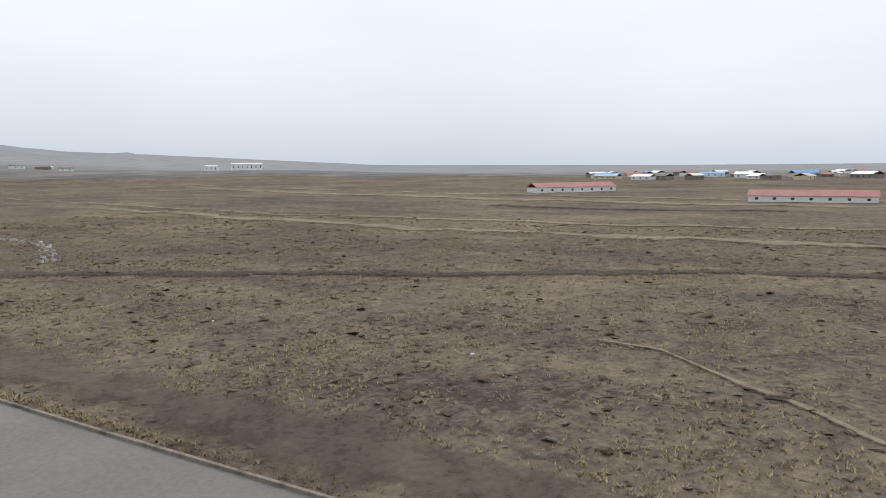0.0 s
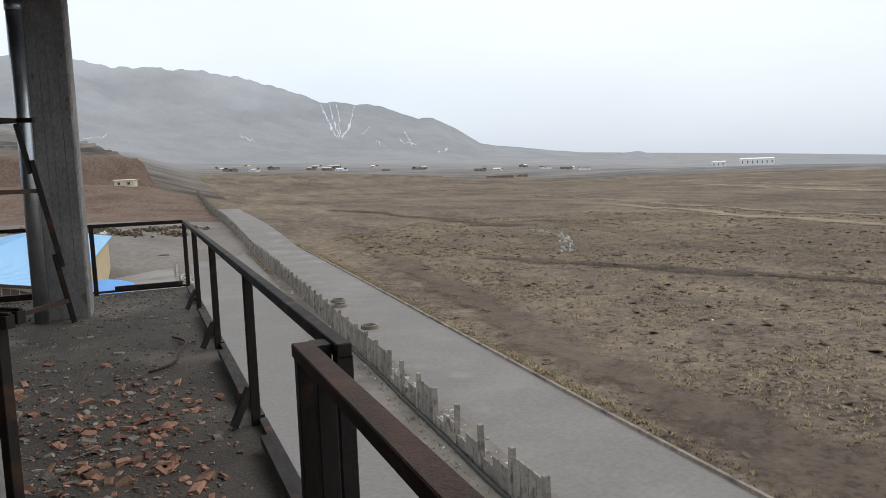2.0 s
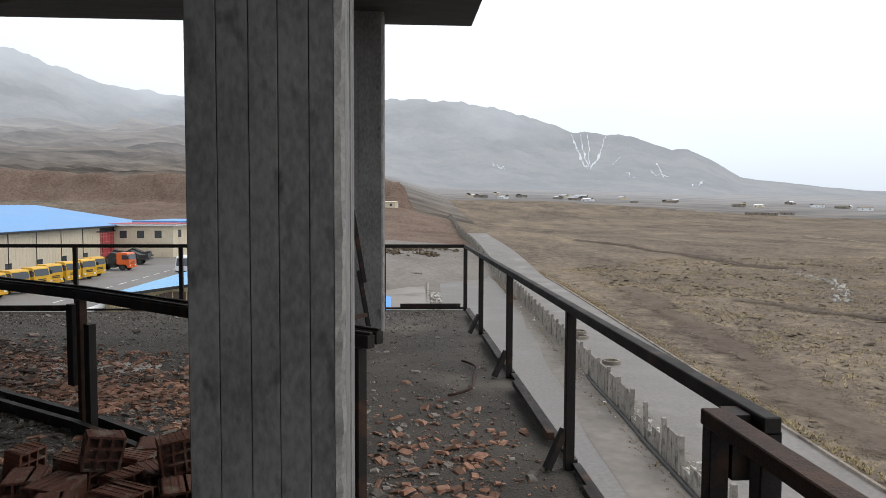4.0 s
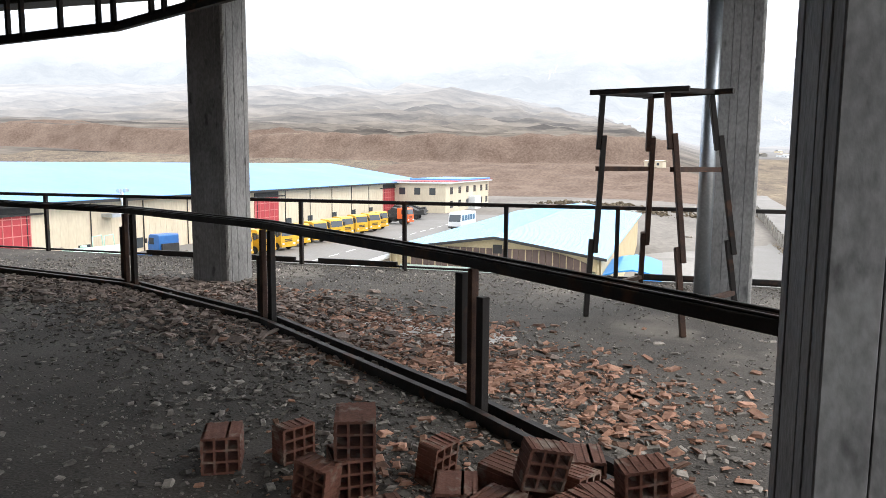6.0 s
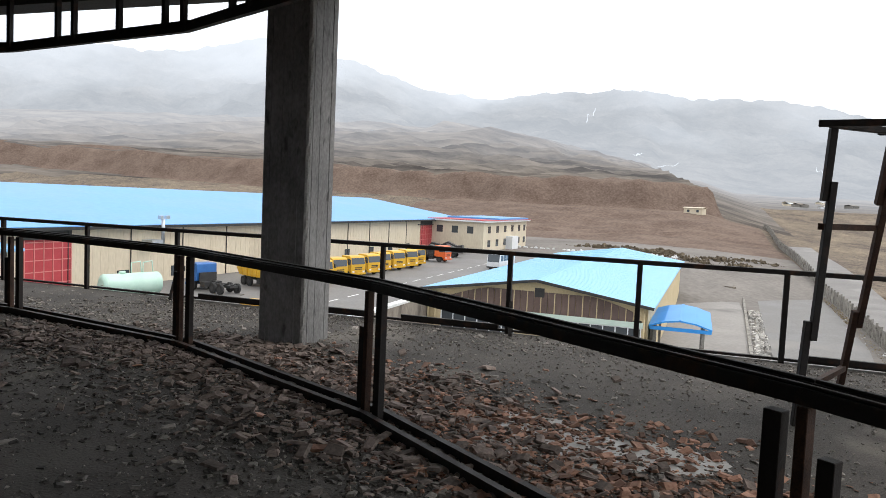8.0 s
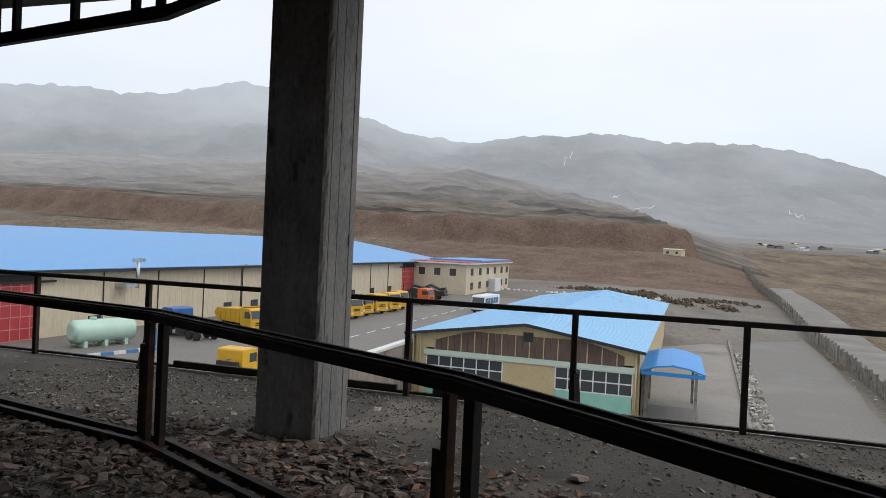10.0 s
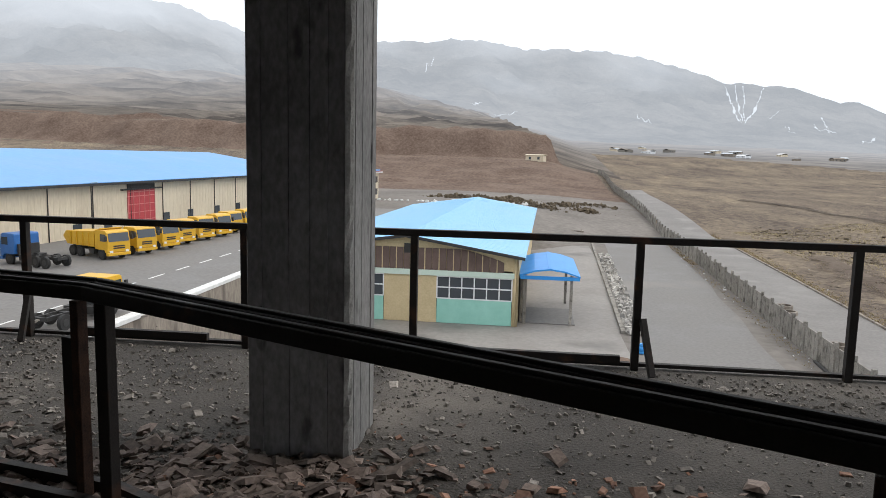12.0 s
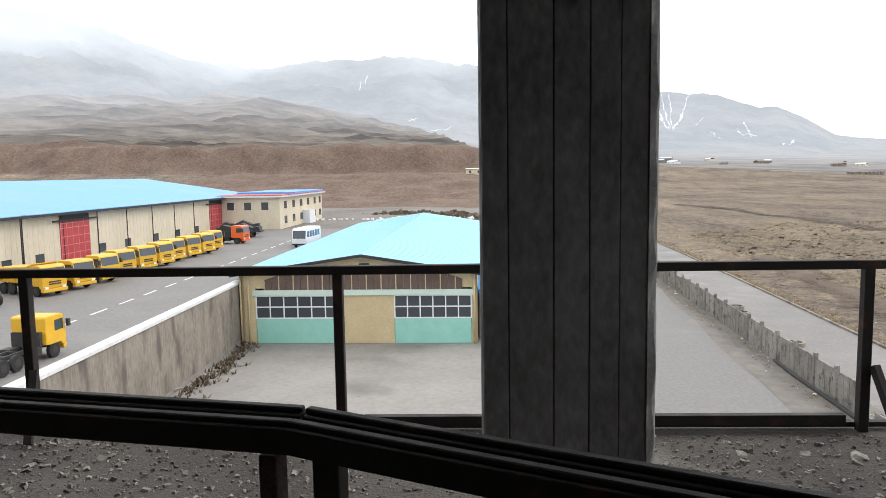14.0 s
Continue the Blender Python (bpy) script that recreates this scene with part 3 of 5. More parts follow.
trail("track", [(205, -70), (200, -10), (193, 67), (193, 168), (215, 290), (239, 415)], 4.8, TRACK, "pale worn wheel track across the steppe")
trail("track_far", [(330, -60), (345, 90), (379, 240), (450, 470), (520, 700)], 9.0, TRACK, "pale worn wheel track across the steppe")
trail("pale_grass_band", [(300, -70), (296, 40), (318, 160), (352, 300), (420, 470)], 16.0, TRACK, "band of pale dry grass across the steppe")
trail("pale_grass_band", [(158, -60), (160, 20), (163, 90), (176, 180), (196, 270)], 9.0, TRACK, "band of pale dry grass across the steppe")
trail("track_near", [(46, -9), (49.2, -2.2), (55.8, 3.2), (60, 8.5), (64.6, 14), (65, 20), (63, 26)], 0.8, TRACK, "narrow pale footpath in the steppe")
trail("ditch", [(60, 125), (72, 104), (80, 86), (89, 67), (98, 50), (107, 35), (115, 13), (121, -6), (124, -40)], 4.6, DARK_BAND, "dark shallow ditch or mound-shadow line in the steppe")
# shadow line of a low mound, painted as a dark strip on the field
trail("mound_shadow_line", [(102, 187), (98, 246), (89, 284), (69, 300)], 7.0, DARK_BAND, "dark shallow ditch or mound-shadow line in the steppe")
trail("stubble_band", [(262, 15), (256, 50), (258, 90), (268, 130)], 7.0, DARK_BAND, "dark stubble band in the steppe")
trail("bare_strip", [(33, -10), (33, 20), (36, 54), (38.5, 74), (43, 110), (47, 150)], 6.5, BARE, "bare brown soil strip beside the lane")

# retaining wall with its white coping
bm = B(); box(bm, -30.6, -30.02, -60, 79.5, ZG - 0.3, ZT - 0.02)
solid("retaining_wall", bm, RETAIN, "tall water-stained concrete retaining wall", "wall", "structure")
bm = B(); box(bm, -30.72, -29.92, -60, 79.5, ZT - 0.02, ZT + 0.28)
solid("coping", bm, WHITE_LINE, "white-painted coping on the retaining wall", "coping", "structure", bevel=0.03)

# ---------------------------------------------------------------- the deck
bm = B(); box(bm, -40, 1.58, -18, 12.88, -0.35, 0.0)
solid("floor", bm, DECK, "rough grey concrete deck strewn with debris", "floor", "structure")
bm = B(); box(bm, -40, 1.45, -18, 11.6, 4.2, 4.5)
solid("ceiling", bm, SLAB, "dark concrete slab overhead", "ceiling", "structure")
# unseen back and west walls, added to keep light off the columns
bm = B(); box(bm, -40, 1.58, -18.3, -18.0, -15.2, 4.5)
solid("unseen_wall_south", bm, CONCRETE_EDGE, "unseen concrete back wall added to darken the bay", "wall", "structure")
bm = B(); box(bm, -40.3, -40, -18.3, 11.6, -15.2, 4.5)
solid("unseen_wall_west", bm, CONCRETE_EDGE, "unseen concrete side wall added to darken the bay", "wall", "structure")
bm = B(); box(bm, -39.9, 1.4, -17.9, 12.4, -15.2, -0.36)
solid("wall_below", bm, CONCRETE_EDGE, "plain concrete storeys under the deck", "wall", "structure")


# unseen east wall, added to shut out light from behind the open bay
bm = B(); box(bm, 1.2, 1.45, -18.0, -3.4, 0.0, 4.2)
solid("unseen_wall_east", bm, CONCRETE_EDGE, "unseen concrete side wall added to block light behind the open bay", "wall", "structure")


def column(cx, cy, seed, k=1.0):
    """A square column cast in upright boards: five slightly uneven boards to a face with fine joints between."""
    r = random.Random(seed)
    wide = Matrix.Diagonal((k, k, 1, 1))
    t = thing("concrete_column", "grey board-marked concrete column, upright board joints", "column", "deck columns", pose(cx, cy, 0))
    bm = B(); box(bm, -0.24, 0.24, -0.24, 0.24, 0, 4.2); bm.transform(wide)
    part("core", bm, CONCRETE, t)
    for side in range(4):
        bm = B()
        cuts = [-0.275, -0.18 + r.uniform(-0.02, 0.02), -0.065 + r.uniform(-0.02, 0.02), 0.05 + r.uniform(-0.02, 0.02), 0.165 + r.uniform(-0.02, 0.02), 0.275]
        if side == 0:
            cuts[-1] = 0.243
        if side == 1:
            cuts[0] = -0.243
        for a, b in zip(cuts, cuts[1:]):
            d = r.uniform(0.0, 0.006)
            zc = 0.0
            box(bm, a + 0.0016, b - 0.0016, -0.276 - d, -0.232, zc, 4.2)
        bm.transform(wide @ pose(0, 0, 0, 0, 0, 90 * side))
        part("board_face", bm, CONCRETE, t, bevel=0.002)
    bm = B()
    prev = None
    for i in range(71):
        z = min(4.2, i * 0.06)
        e = r.uniform(-0.004, 0.012)
        ring = [bm.verts.new(v) for v in ((0.232, -0.232, z), (0.244, -0.279 - 0.3 * e, z), (0.263 + e, -0.263 - e, z), (0.279 + 0.3 * e, -0.244, z))]
        if prev:
            for q in range(4):
                bm.faces.new((prev[q], prev[(q + 1) % 4], ring[(q + 1) % 4], ring[q]))
        prev = ring
    bm.transform(wide)
    part("chipped_edge", bm, CONCRETE_EDGE, t, "rough chipped corner of pale concrete")
    return t


COLS = [(-0.10, 4.45), (-6.625, 11.015), (-0.05, 11.195), (-13.3, 11.015), (-20, 11.015), (-6.6, 1.2), (-13.2, 4.5), (-13.2, -2.0)]
for k, (cx, cy) in enumerate(COLS):
    column(cx, cy, k, 1.085 if k == 0 else 1.022)

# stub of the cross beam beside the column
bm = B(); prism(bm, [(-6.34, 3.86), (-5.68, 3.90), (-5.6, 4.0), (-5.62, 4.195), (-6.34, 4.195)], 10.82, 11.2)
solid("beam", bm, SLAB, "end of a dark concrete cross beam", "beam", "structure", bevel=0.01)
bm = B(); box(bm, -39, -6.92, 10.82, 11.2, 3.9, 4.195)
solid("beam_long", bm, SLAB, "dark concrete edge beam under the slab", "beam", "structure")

# galvanised pipe beside the far column
t = thing("rain_pipe", "tall galvanised steel pipe standing against a column", "pipe", at=pose(-0.30, 10.79, 0))
bm = B(); tube(bm, (0, 0, 0), (0.0, 0.03, 3.72), 0.085, n=20); part("pipe", bm, GALV, t)
bm = B(); tube(bm, (0, 0.03, 3.70), (0, 0.03, 3.80), 0.092, n=20); part("collar", bm, GALV, t)


# ---------------------------------------------------------------- railings
def post(parent, x, y, seed, brace=0, z1=1.02):
    r = random.Random(seed)
    bm = B()
    box(bm, x - 0.03, x + 0.03, y - 0.03, y + 0.03, 0.0, z1)
    p = part("post", bm, STEEL, parent, bevel=0.004)
    if brace:
        bm = B(); beam(bm, (x + (0.04 if brace == 1 else -0.03), y - (0.04 if brace == 1 else 0.0), 0.42 if brace == 1 else 0.26), (x + (0.10 if brace == 1 else -0.15), y - (0.25 if brace == 1 else 0.04), 0.02), 0.045, 0.045)
        part("brace", bm, STEEL, parent)
    return p


t = thing("end_railing", "dark rust-stained welded steel railing along the slab edge", "railing")
EX = [1.5, 0.2, -1.35, -2.96, -4.56, -6.34, -7.77, -9.75, -11.5, -13.3, -15.1, -16.9, -18.7, -20.5, -22.3, -24.1]
for k, x in enumerate(EX):
    post(t, x, 12.8, k, 1 if x in (-4.56, -9.75) else 0)
bm = B(); beam(bm, (1.53, 12.8, 1.035), (-24.1, 12.8, 1.035), 0.06, 0.055); part("top_rail", bm, STEEL, t, bevel=0.004)
r = random.Random(4)
for a, b in zip(EX, EX[1:]):
    bm = B(); beam(bm, (a - 0.03, 12.84, 0.035), (b + 0.03, 12.84, 0.035), 0.05, 0.03); part("bottom_rail", bm, STEEL, t)
    if r.random() < 0.8:
        m0 = r.uniform(0.05, 0.35)
        bm = B(); beam(bm, (a - m0, 12.78, 0.085), (b + r.uniform(0.1, 0.5), 12.78, 0.085), 0.05, 0.06); part("loose_angle", bm, STEEL, t)

t = thing("side_railing", "dark rust-stained welded steel railing along the slab edge", "railing")
SY = [10.64, 8.25, 5.78, 3.36]
for k, y in enumerate(SY):
    post(t, 1.5, y, 40 + k, 2)
bm = B(); beam(bm, (1.5, 12.765, 1.035), (1.5, 3.33, 1.035), 0.055, 0.055); part("top_rail", bm, STEEL, t, bevel=0.004)
for a, b in zip([12.76] + SY, SY):
    bm = B(); beam(bm, (1.54, a - 0.03, 0.035), (1.54, b + 0.03, 0.035), 0.05, 0.03); part("bottom_rail", bm, STEEL, t)
    bm = B(); beam(bm, (1.48, a - 0.5, 0.07), (1.48, b + 0.45, 0.07), 0.05, 0.05); part("loose_angle", bm, STEEL, t)

# spare rail frame standing inside the side railing
t = thing("rail_frame", "rusty welded angle-steel rail frame beside the side railing", "rail frame")
bm = B(); beam(bm, (1.38, 3.47, 1.03), (1.38, -1.6, 1.03), 0.075, 0.05); part("top_rail", bm, RUST, t, bevel=0.004)
for y in (3.44, 3.14, 0.6, -1.5):
    bm = B(); box(bm, 1.35, 1.41, y - 0.03, y + 0.03, 0, 1.003); part("post", bm, STEEL, t, bevel=0.003)
bm = B(); box(bm, 1.415, 1.47, 3.40, 3.5, 0.85, 1.05); part("end_plate", bm, STEEL, t)

# ---------------------------------------------------------------- curved window frame: sill rail, posts and head rail
ARC = [(0.29, 4.84), (-1.92, 6.78), (-4.56, 8.69), (-7.36, 10.03), (-10.45, 10.62), (-13.6, 10.66), (-16.8, 10.15), (-19.8, 9.1), (-22.5, 7.6)]
t = thing("curved_sill_frame", "dark steel curved sill frame with paired posts", "window frame")
r = random.Random(11)
for (ax, ay), (bx, by) in zip(ARC, ARC[1:]):
    d = Vector((bx - ax, by - ay, 0)).normalized(); nrm = Vector((-d.y, d.x, 0))
    for k, (o, nm) in enumerate(((0.012, "inner_channel"), (-0.05, "outer_channel"))):
        p0, p1 = Vector((ax, ay, 0)) + nrm * o, Vector((bx, by, 0)) + nrm * o
        bm = B()
        z = 1.010 + 0.012 * k
        beam(bm, (p0.x, p0.y, z), (p1.x, p1.y, z), 0.05, 0.064)
        beam(bm, (p0.x, p0.y, z + 0.039), (p1.x, p1.y, z + 0.039), 0.024, 0.014)
        part("sill_" + nm, bm, STEEL, t, bevel=0.003)
        bm = B(); beam(bm, (p0.x + nrm.x * (0.05 - 0.1 * k), p0.y + nrm.y * (0.05 - 0.1 * k), 0.04), (p1.x + nrm.x * (0.05 - 0.1 * k), p1.y + nrm.y * (0.05 - 0.1 * k), 0.04), 0.05, 0.08)
        part("floor_" + nm, bm, STEEL, t)
for i, (ax, ay) in enumerate(ARC):
    j = min(i, len(ARC) - 2)
    d = Vector((ARC[j + 1][0] - ARC[j][0], ARC[j + 1][1] - ARC[j][1], 0)).normalized()
    if i == 1:
        bars = ((0.0, 0.045, 0.0, 0.97, RUST, "post"), (0.115, 0.075, 0.32, 0.93, STEEL, "splice_post"), (-0.10, 0.065, 0.0, 0.80, STEEL, "splice_post"))
    elif i == 0:
        bars = ((0.10, 0.06, 0.0, 0.97, STEEL, "post"), (0.19, 0.05, 0.0, 0.97, RUST, "post"))
    else:
        bars = ((-0.085, 0.065, 0.0, 0.97, STEEL, "post"), (0.06, 0.045, 0.0, 0.97, RUST, "post"), (0.105, 0.06, 0.12, 0.80 if i % 2 else 0.70, STEEL, "splice_post"))
    for s, w, z0, z1, mt, nm in bars:
        bm = B(); beam(bm, (ax + d.x * s, ay + d.y * s, z0), (ax + d.x * s, ay + d.y * s, z1), w, 0.06, up=(-d.y, d.x, 0))
        part(nm, bm, mt, t, bevel=0.003)

t = thing("curved_head_frame", "dark steel curved head rail hung under the slab", "window frame")
HZ = 3.29
for i, ((ax, ay), (bx, by)) in enumerate(zip(ARC[1:], ARC[2:])):
    d = Vector((bx - ax, by - ay, 0)).normalized(); nrm = Vector((-d.y, d.x, 0))
    for k, (o, z) in enumerate(((0.03, HZ), (-0.04, HZ + 0.075))):
        bm = B(); beam(bm, (ax + nrm.x * o, ay + nrm.y * o, z), (bx + nrm.x * o, by + nrm.y * o, z), 0.06, 0.06); part("head_rail", bm, STEEL, t)
    for s in (0.03, 0.12, 0.36, 0.62, 0.72):
        x, y = ax + (bx - ax) * s, ay + (by - ay) * s
        bm = B(); beam(bm, (x, y, HZ), (x, y, 4.199), 0.055, 0.055, up=d); part("hanger", bm, STEEL, t)

# ---------------------------------------------------------------- work trestle
t = thing("work_trestle", "tall rusty welded steel work trestle with splayed legs", "trestle")
LEGS = [((-1.51, 10.15), (-1.40, 10.14)), ((-0.52, 9.46), (-0.76, 9.92)), ((0.06, 10.60), (-0.32, 10.32)), ((-0.98, 11.5), (-0.92, 10.5))]
def leg_at(k, z):
    (fx, fy), (tx, ty) = LEGS[k]
    s = z / 2.36
    return Vector((fx + (tx - fx) * s, fy + (ty - fy) * s, z))
for k in range(4):
    for a, b, o in ((0.0, 0.85, 0.0), (0.7, 1.95, 0.045), (1.8, 2.36, 0.0)):
        p, q = leg_at(k, a), leg_at(k, b)
        bm = B(); beam(bm, p + Vector((o, 0, 0)), q + Vector((o, 0, 0)), 0.055, 0.055, up=(1, 0.3, 0)); part("leg", bm, RUST if k % 2 else STEEL, t, bevel=0.004)
for a, b in (((-1.52, 10.04), (-0.55, 9.82)), ((-1.0, 10.62), (-0.12, 10.16)), ((-1.42, 10.1), (-0.92, 10.55)), ((-0.78, 9.86), (-0.25, 10.3))):
    bm = B(); beam(bm, (a[0], a[1], 2.385), (b[0], b[1], 2.385), 0.06, 0.05); part("top_bar", bm, STEEL, t, bevel=0.004)
for i, j, z in ((1, 2, 1.6), (0, 3, 1.6), (1, 2, 0.28), (0, 3, 0.28)):
    bm = B(); beam(bm, leg_at(i, z), leg_at(j, z), 0.05, 0.05); part("rung", bm, RUST, t)

# ---------------------------------------------------------------- precast fence
# bare verge inside the fence, with a black pipe along the fence foot
bm = B(); prev = None
for y in [-60 + 4.0 * q for q in range(48)]:
    x, w = float(fence_x(y)), float(np.interp(y, [40, 70, 110, 130], [4.2, 3.4, 2.0, 1.5]))
    a, b = bm.verts.new((x - w + 0.2 * math.sin(y * 1.3), y, ZG + 0.06)), bm.verts.new((x + 2.2, y, ZG + 0.045))
    if prev:
        bm.faces.new((prev[0], prev[1], b, a))
    prev = (a, b)
solid("verge", bm, WASTE, "bare brown earth verge along the fence", "verge", "structure")
bm = B(); prev = None
for y in [-20 + 5.0 * q for q in range(19)]:
    x = float(fence_x(y)) - 0.32 + 0.06 * math.sin(y * 2.1)
    ring = [bm.verts.new((x + 0.14 * math.cos(math.pi * q / 4), y, ZG + 0.2 + 0.14 * math.sin(math.pi * q / 4))) for q in range(8)]
    if prev:
        for q in range(8):
            bm.faces.new((prev[q], prev[(q + 1) % 8], ring[(q + 1) % 8], ring[q]))
    prev = ring
solid("ground_pipe", bm, BLACK, "long black pipe lying along the fence foot", "pipe")
t = thing("precast_fence", "weathered precast concrete panel fence with tall posts", "fence", kind="structure")
bm = B(); box(bm, -0.15, 0.15, -0.17, 0.17, 0, 2.75)
post_me = finish(bm, "fence_post", PRECAST, 0.02)
bm = B(); prism(bm, [(0.16, 0), (3.5, 0), (3.5, 2.3), (3.1, 2.42), (0.5, 2.46), (0.16, 2.34)], -0.06, 0.06)
for v in bm.verts:
    v.co = (v.co.y, v.co.x, v.co.z)
bmesh.ops.recalc_face_normals(bm, faces=bm.faces)
for k in range(1, 4):
    box(bm, -0.085, 0.085, 0.1 + k * 0.85, 0.2 + k * 0.85, 0.1, 2.25)
panel_me = finish(bm, "fence_panel", PRECAST)
bm = B(); box(bm, -0.05, 0.05, 0.14, 2.2, 0, 1.5); box(bm, -0.05, 0.05, 2.2, 3.66, 0, 0.9)
broken_me = finish(bm, "fence_panel", PRECAST)
r = random.Random(5)
y = -40.0
while y < 385:
    x0, x1 = float(fence_x(y)), float(fence_x(y + 3.8))
    yaw = -math.degrees(math.atan2(x1 - x0, 3.8))
    piece("fence_post", post_me, t, pose(x0, y, ZG + float(land(x0, y) - ZG), r.uniform(-1.5, 1.5), r.uniform(-1.5, 1.5), yaw))
    piece("fence_panel", broken_me if y < 52 and r.random() < 0.75 or r.random() < 0.06 else panel_me, t, pose(x0, y, float(land(x0, y)) - (0.25 if r.random() < 0.25 else 0), 0, r.uniform(-1, 1), yaw))
    y += 3.8

# rubble-filled kerb strip in the yard
bm = B()
prev = None
for y in np.linspace(77, 240, 30):
    x = 3.9 + (y - 77) * 0.040
    if prev:
        beam(bm, (prev[0], prev[1], ZG + 0.12), (x, y, ZG + 0.12), 0.4, 0.4)
        if y < 125:
            beam(bm, (prev[0] + 2.0, prev[1], ZG + 0.05), (x + 2.0, y, ZG + 0.05), 0.3, 0.2)
    prev = (x, y)
solid("kerb_strip", bm, PRECAST, "whitewashed raised kerb dividing the yard lane", "kerb", "structure")


def stones(name, label, mat, count, place, s0, s1, flat=0.45, seed=1, category="rubble", kind="stuff"):
    """Many broken bits joined into one mesh; place() gives x, y, z."""
    r = random.Random(seed)
    vs, fs = [], []
    base = [(-1, -1, -1), (1, -1, -1), (1, 1, -1), (-1, 1, -1), (-1, -1, 1), (1, -1, 1), (1, 1, 1), (-1, 1, 1)]
    quads = [(3, 2, 1, 0), (4, 5, 6, 7), (0, 1, 5, 4), (1, 2, 6, 5), (2, 3, 7, 6), (3, 0, 4, 7)]
    for _ in range(count):
        x, y, z = place(r)
        s = s0 * (s1 / s0) ** (r.random() ** 2.2)
        m = pose(x, y, z + s * flat * 0.3, r.uniform(-22, 22), r.uniform(-22, 22), r.uniform(0, 360))
        k = len(vs)
        sx, sy, sz = s * r.uniform(0.6, 1.2), s * r.uniform(0.35, 0.8), s * flat * r.uniform(0.4, 1.0)
        for a, b, c in base:
            tp = 0.75 if c > 0 else 1.0
            vs.append(tuple(m @ Vector((a * sx * tp * r.uniform(0.6, 1) * 0.5, b * sy * tp * r.uniform(0.6, 1) * 0.5, c * sz * 0.5))))
        fs += [tuple(k + i for i in q) for q in quads]
    me = bpy.data.meshes.new(name)
    me.from_pydata(vs, [], fs)
    me.materials.append(mat)
    return tagged(new(name, me), label, category, kind=kind)


def kerb_place(r):
    y = 77 + 60 * r.random() ** 1.6
    return 4.3 + (y - 77) * 0.040 + r.random() * 1.8, y, ZG + 0.1


def heap_place(r):
    cx, cy, q = r.choice(((-14, 196, 3.0), (-8, 199, 3.5), (-2, 192, 2.5), (-20, 204, 4.0), (4, 205, 3.0), (9, 196, 2.0), (-27, 201, 3.5), (13, 214, 3.0), (-11, 208, 3.0)))
    dx, dy = r.gauss(0, q), r.gauss(0, q * 0.7)
    x, y = cx + dx, cy + dy
    return x, y, float(land(np.float64(x), np.float64(y))) + 0.9 * max(0.0, 1 - math.hypot(dx, dy) / (1.6 * q)) * r.random()


stones("kerb_rubble", "pale stones and concrete bits heaped along the kerb", RUBBLE, 900, kerb_place, 0.25, 0.95, 0.7, 3)
stones("yard_end_rubble", "dark heaps of scrap and stones at the end of the yard", SCRUB, 1500, heap_place, 0.25, 1.6, 0.6, 4)
stones("white_edge_stones", "row of whitewashed stones at the yard edge", WHITE_LINE, 60, lambda r: (-46 + r.random() * 40, 178 + r.gauss(0, 0.3), float(land(np.float64(-20), np.float64(178))) + 0.2), 0.9, 1.4, 0.8, 6)
ARC_STONES = [(103, 187), (100, 170), (96, 152), (88, 137), (80, 125), (72, 114)]


def arc_place(r):
    k = r.random() * 4.2; i_ = int(k); s = k - i_
    a, b = ARC_STONES[i_], ARC_STONES[min(i_ + 1, 5)]
    return a[0] + (b[0] - a[0]) * s + r.gauss(0, 1.1), a[1] + (b[1] - a[1]) * s + r.gauss(0, 0.8), ZG + 0.15


stones("field_stone_arc", "curved row of pale heaped stones in the field", RUBBLE, 240, arc_place, 0.3, 0.95, 0.6, 7)
stones("field_stones", "scattered pale stones far out in the field", RUBBLE, 160, lambda r: (78 + r.gauss(0, 10), 292 + r.gauss(0, 5), ZG + 0.3), 0.4, 1.8, 0.7, 8)
stones("litter", "scattered white litter and stones beside the lane", WHITE_LINE, 130, lambda r: (lambda y: (float(fence_x(y)) + r.choice((-1.0, 1.2, 13 + 30 * r.random())) + r.gauss(0, 0.5), y, ZG + 0.06))(r.uniform(10, 140)), 0.12, 0.55, 0.4, 9)
stones("verge_rubble", "broken concrete and earth along the fence foot", RUBBLE, 1500, lambda r: (lambda y: (float(fence_x(y)) + 1.2 + r.gauss(0, 0.45), y, ZG + 0.04))(r.uniform(20, 170)), 0.1, 0.6, 0.5, 10)


def tufts(name, label, mat, count, place, h0, h1, seed):
    """Small clumps of dry blades, joined."""
    r = random.Random(seed)
    vs, fs = [], []
    for _ in range(count):
        x, y, z = place(r)
        h = r.uniform(h0, h1)
        for k in range(4):
            a = r.uniform(0, 6.28); w = h * 0.28
            dx, dy = math.cos(a), math.sin(a)
            lean = r.uniform(0.4, 1.5) * h
            i = len(vs)
            ox, oy = x + r.gauss(0, h * 0.3), y + r.gauss(0, h * 0.3)
            vs += [(ox - dy * w, oy + dx * w, z - 0.03), (ox + dy * w, oy - dx * w, z - 0.03), (ox + dx * lean, oy + dy * lean, z + h)]
            fs.append((i, i + 1, i + 2))
    me = bpy.data.meshes.new(name)
    me.from_pydata(vs, [], fs)
    me.materials.append(mat)
    return tagged(new(name, me), label, "grass", kind="stuff")


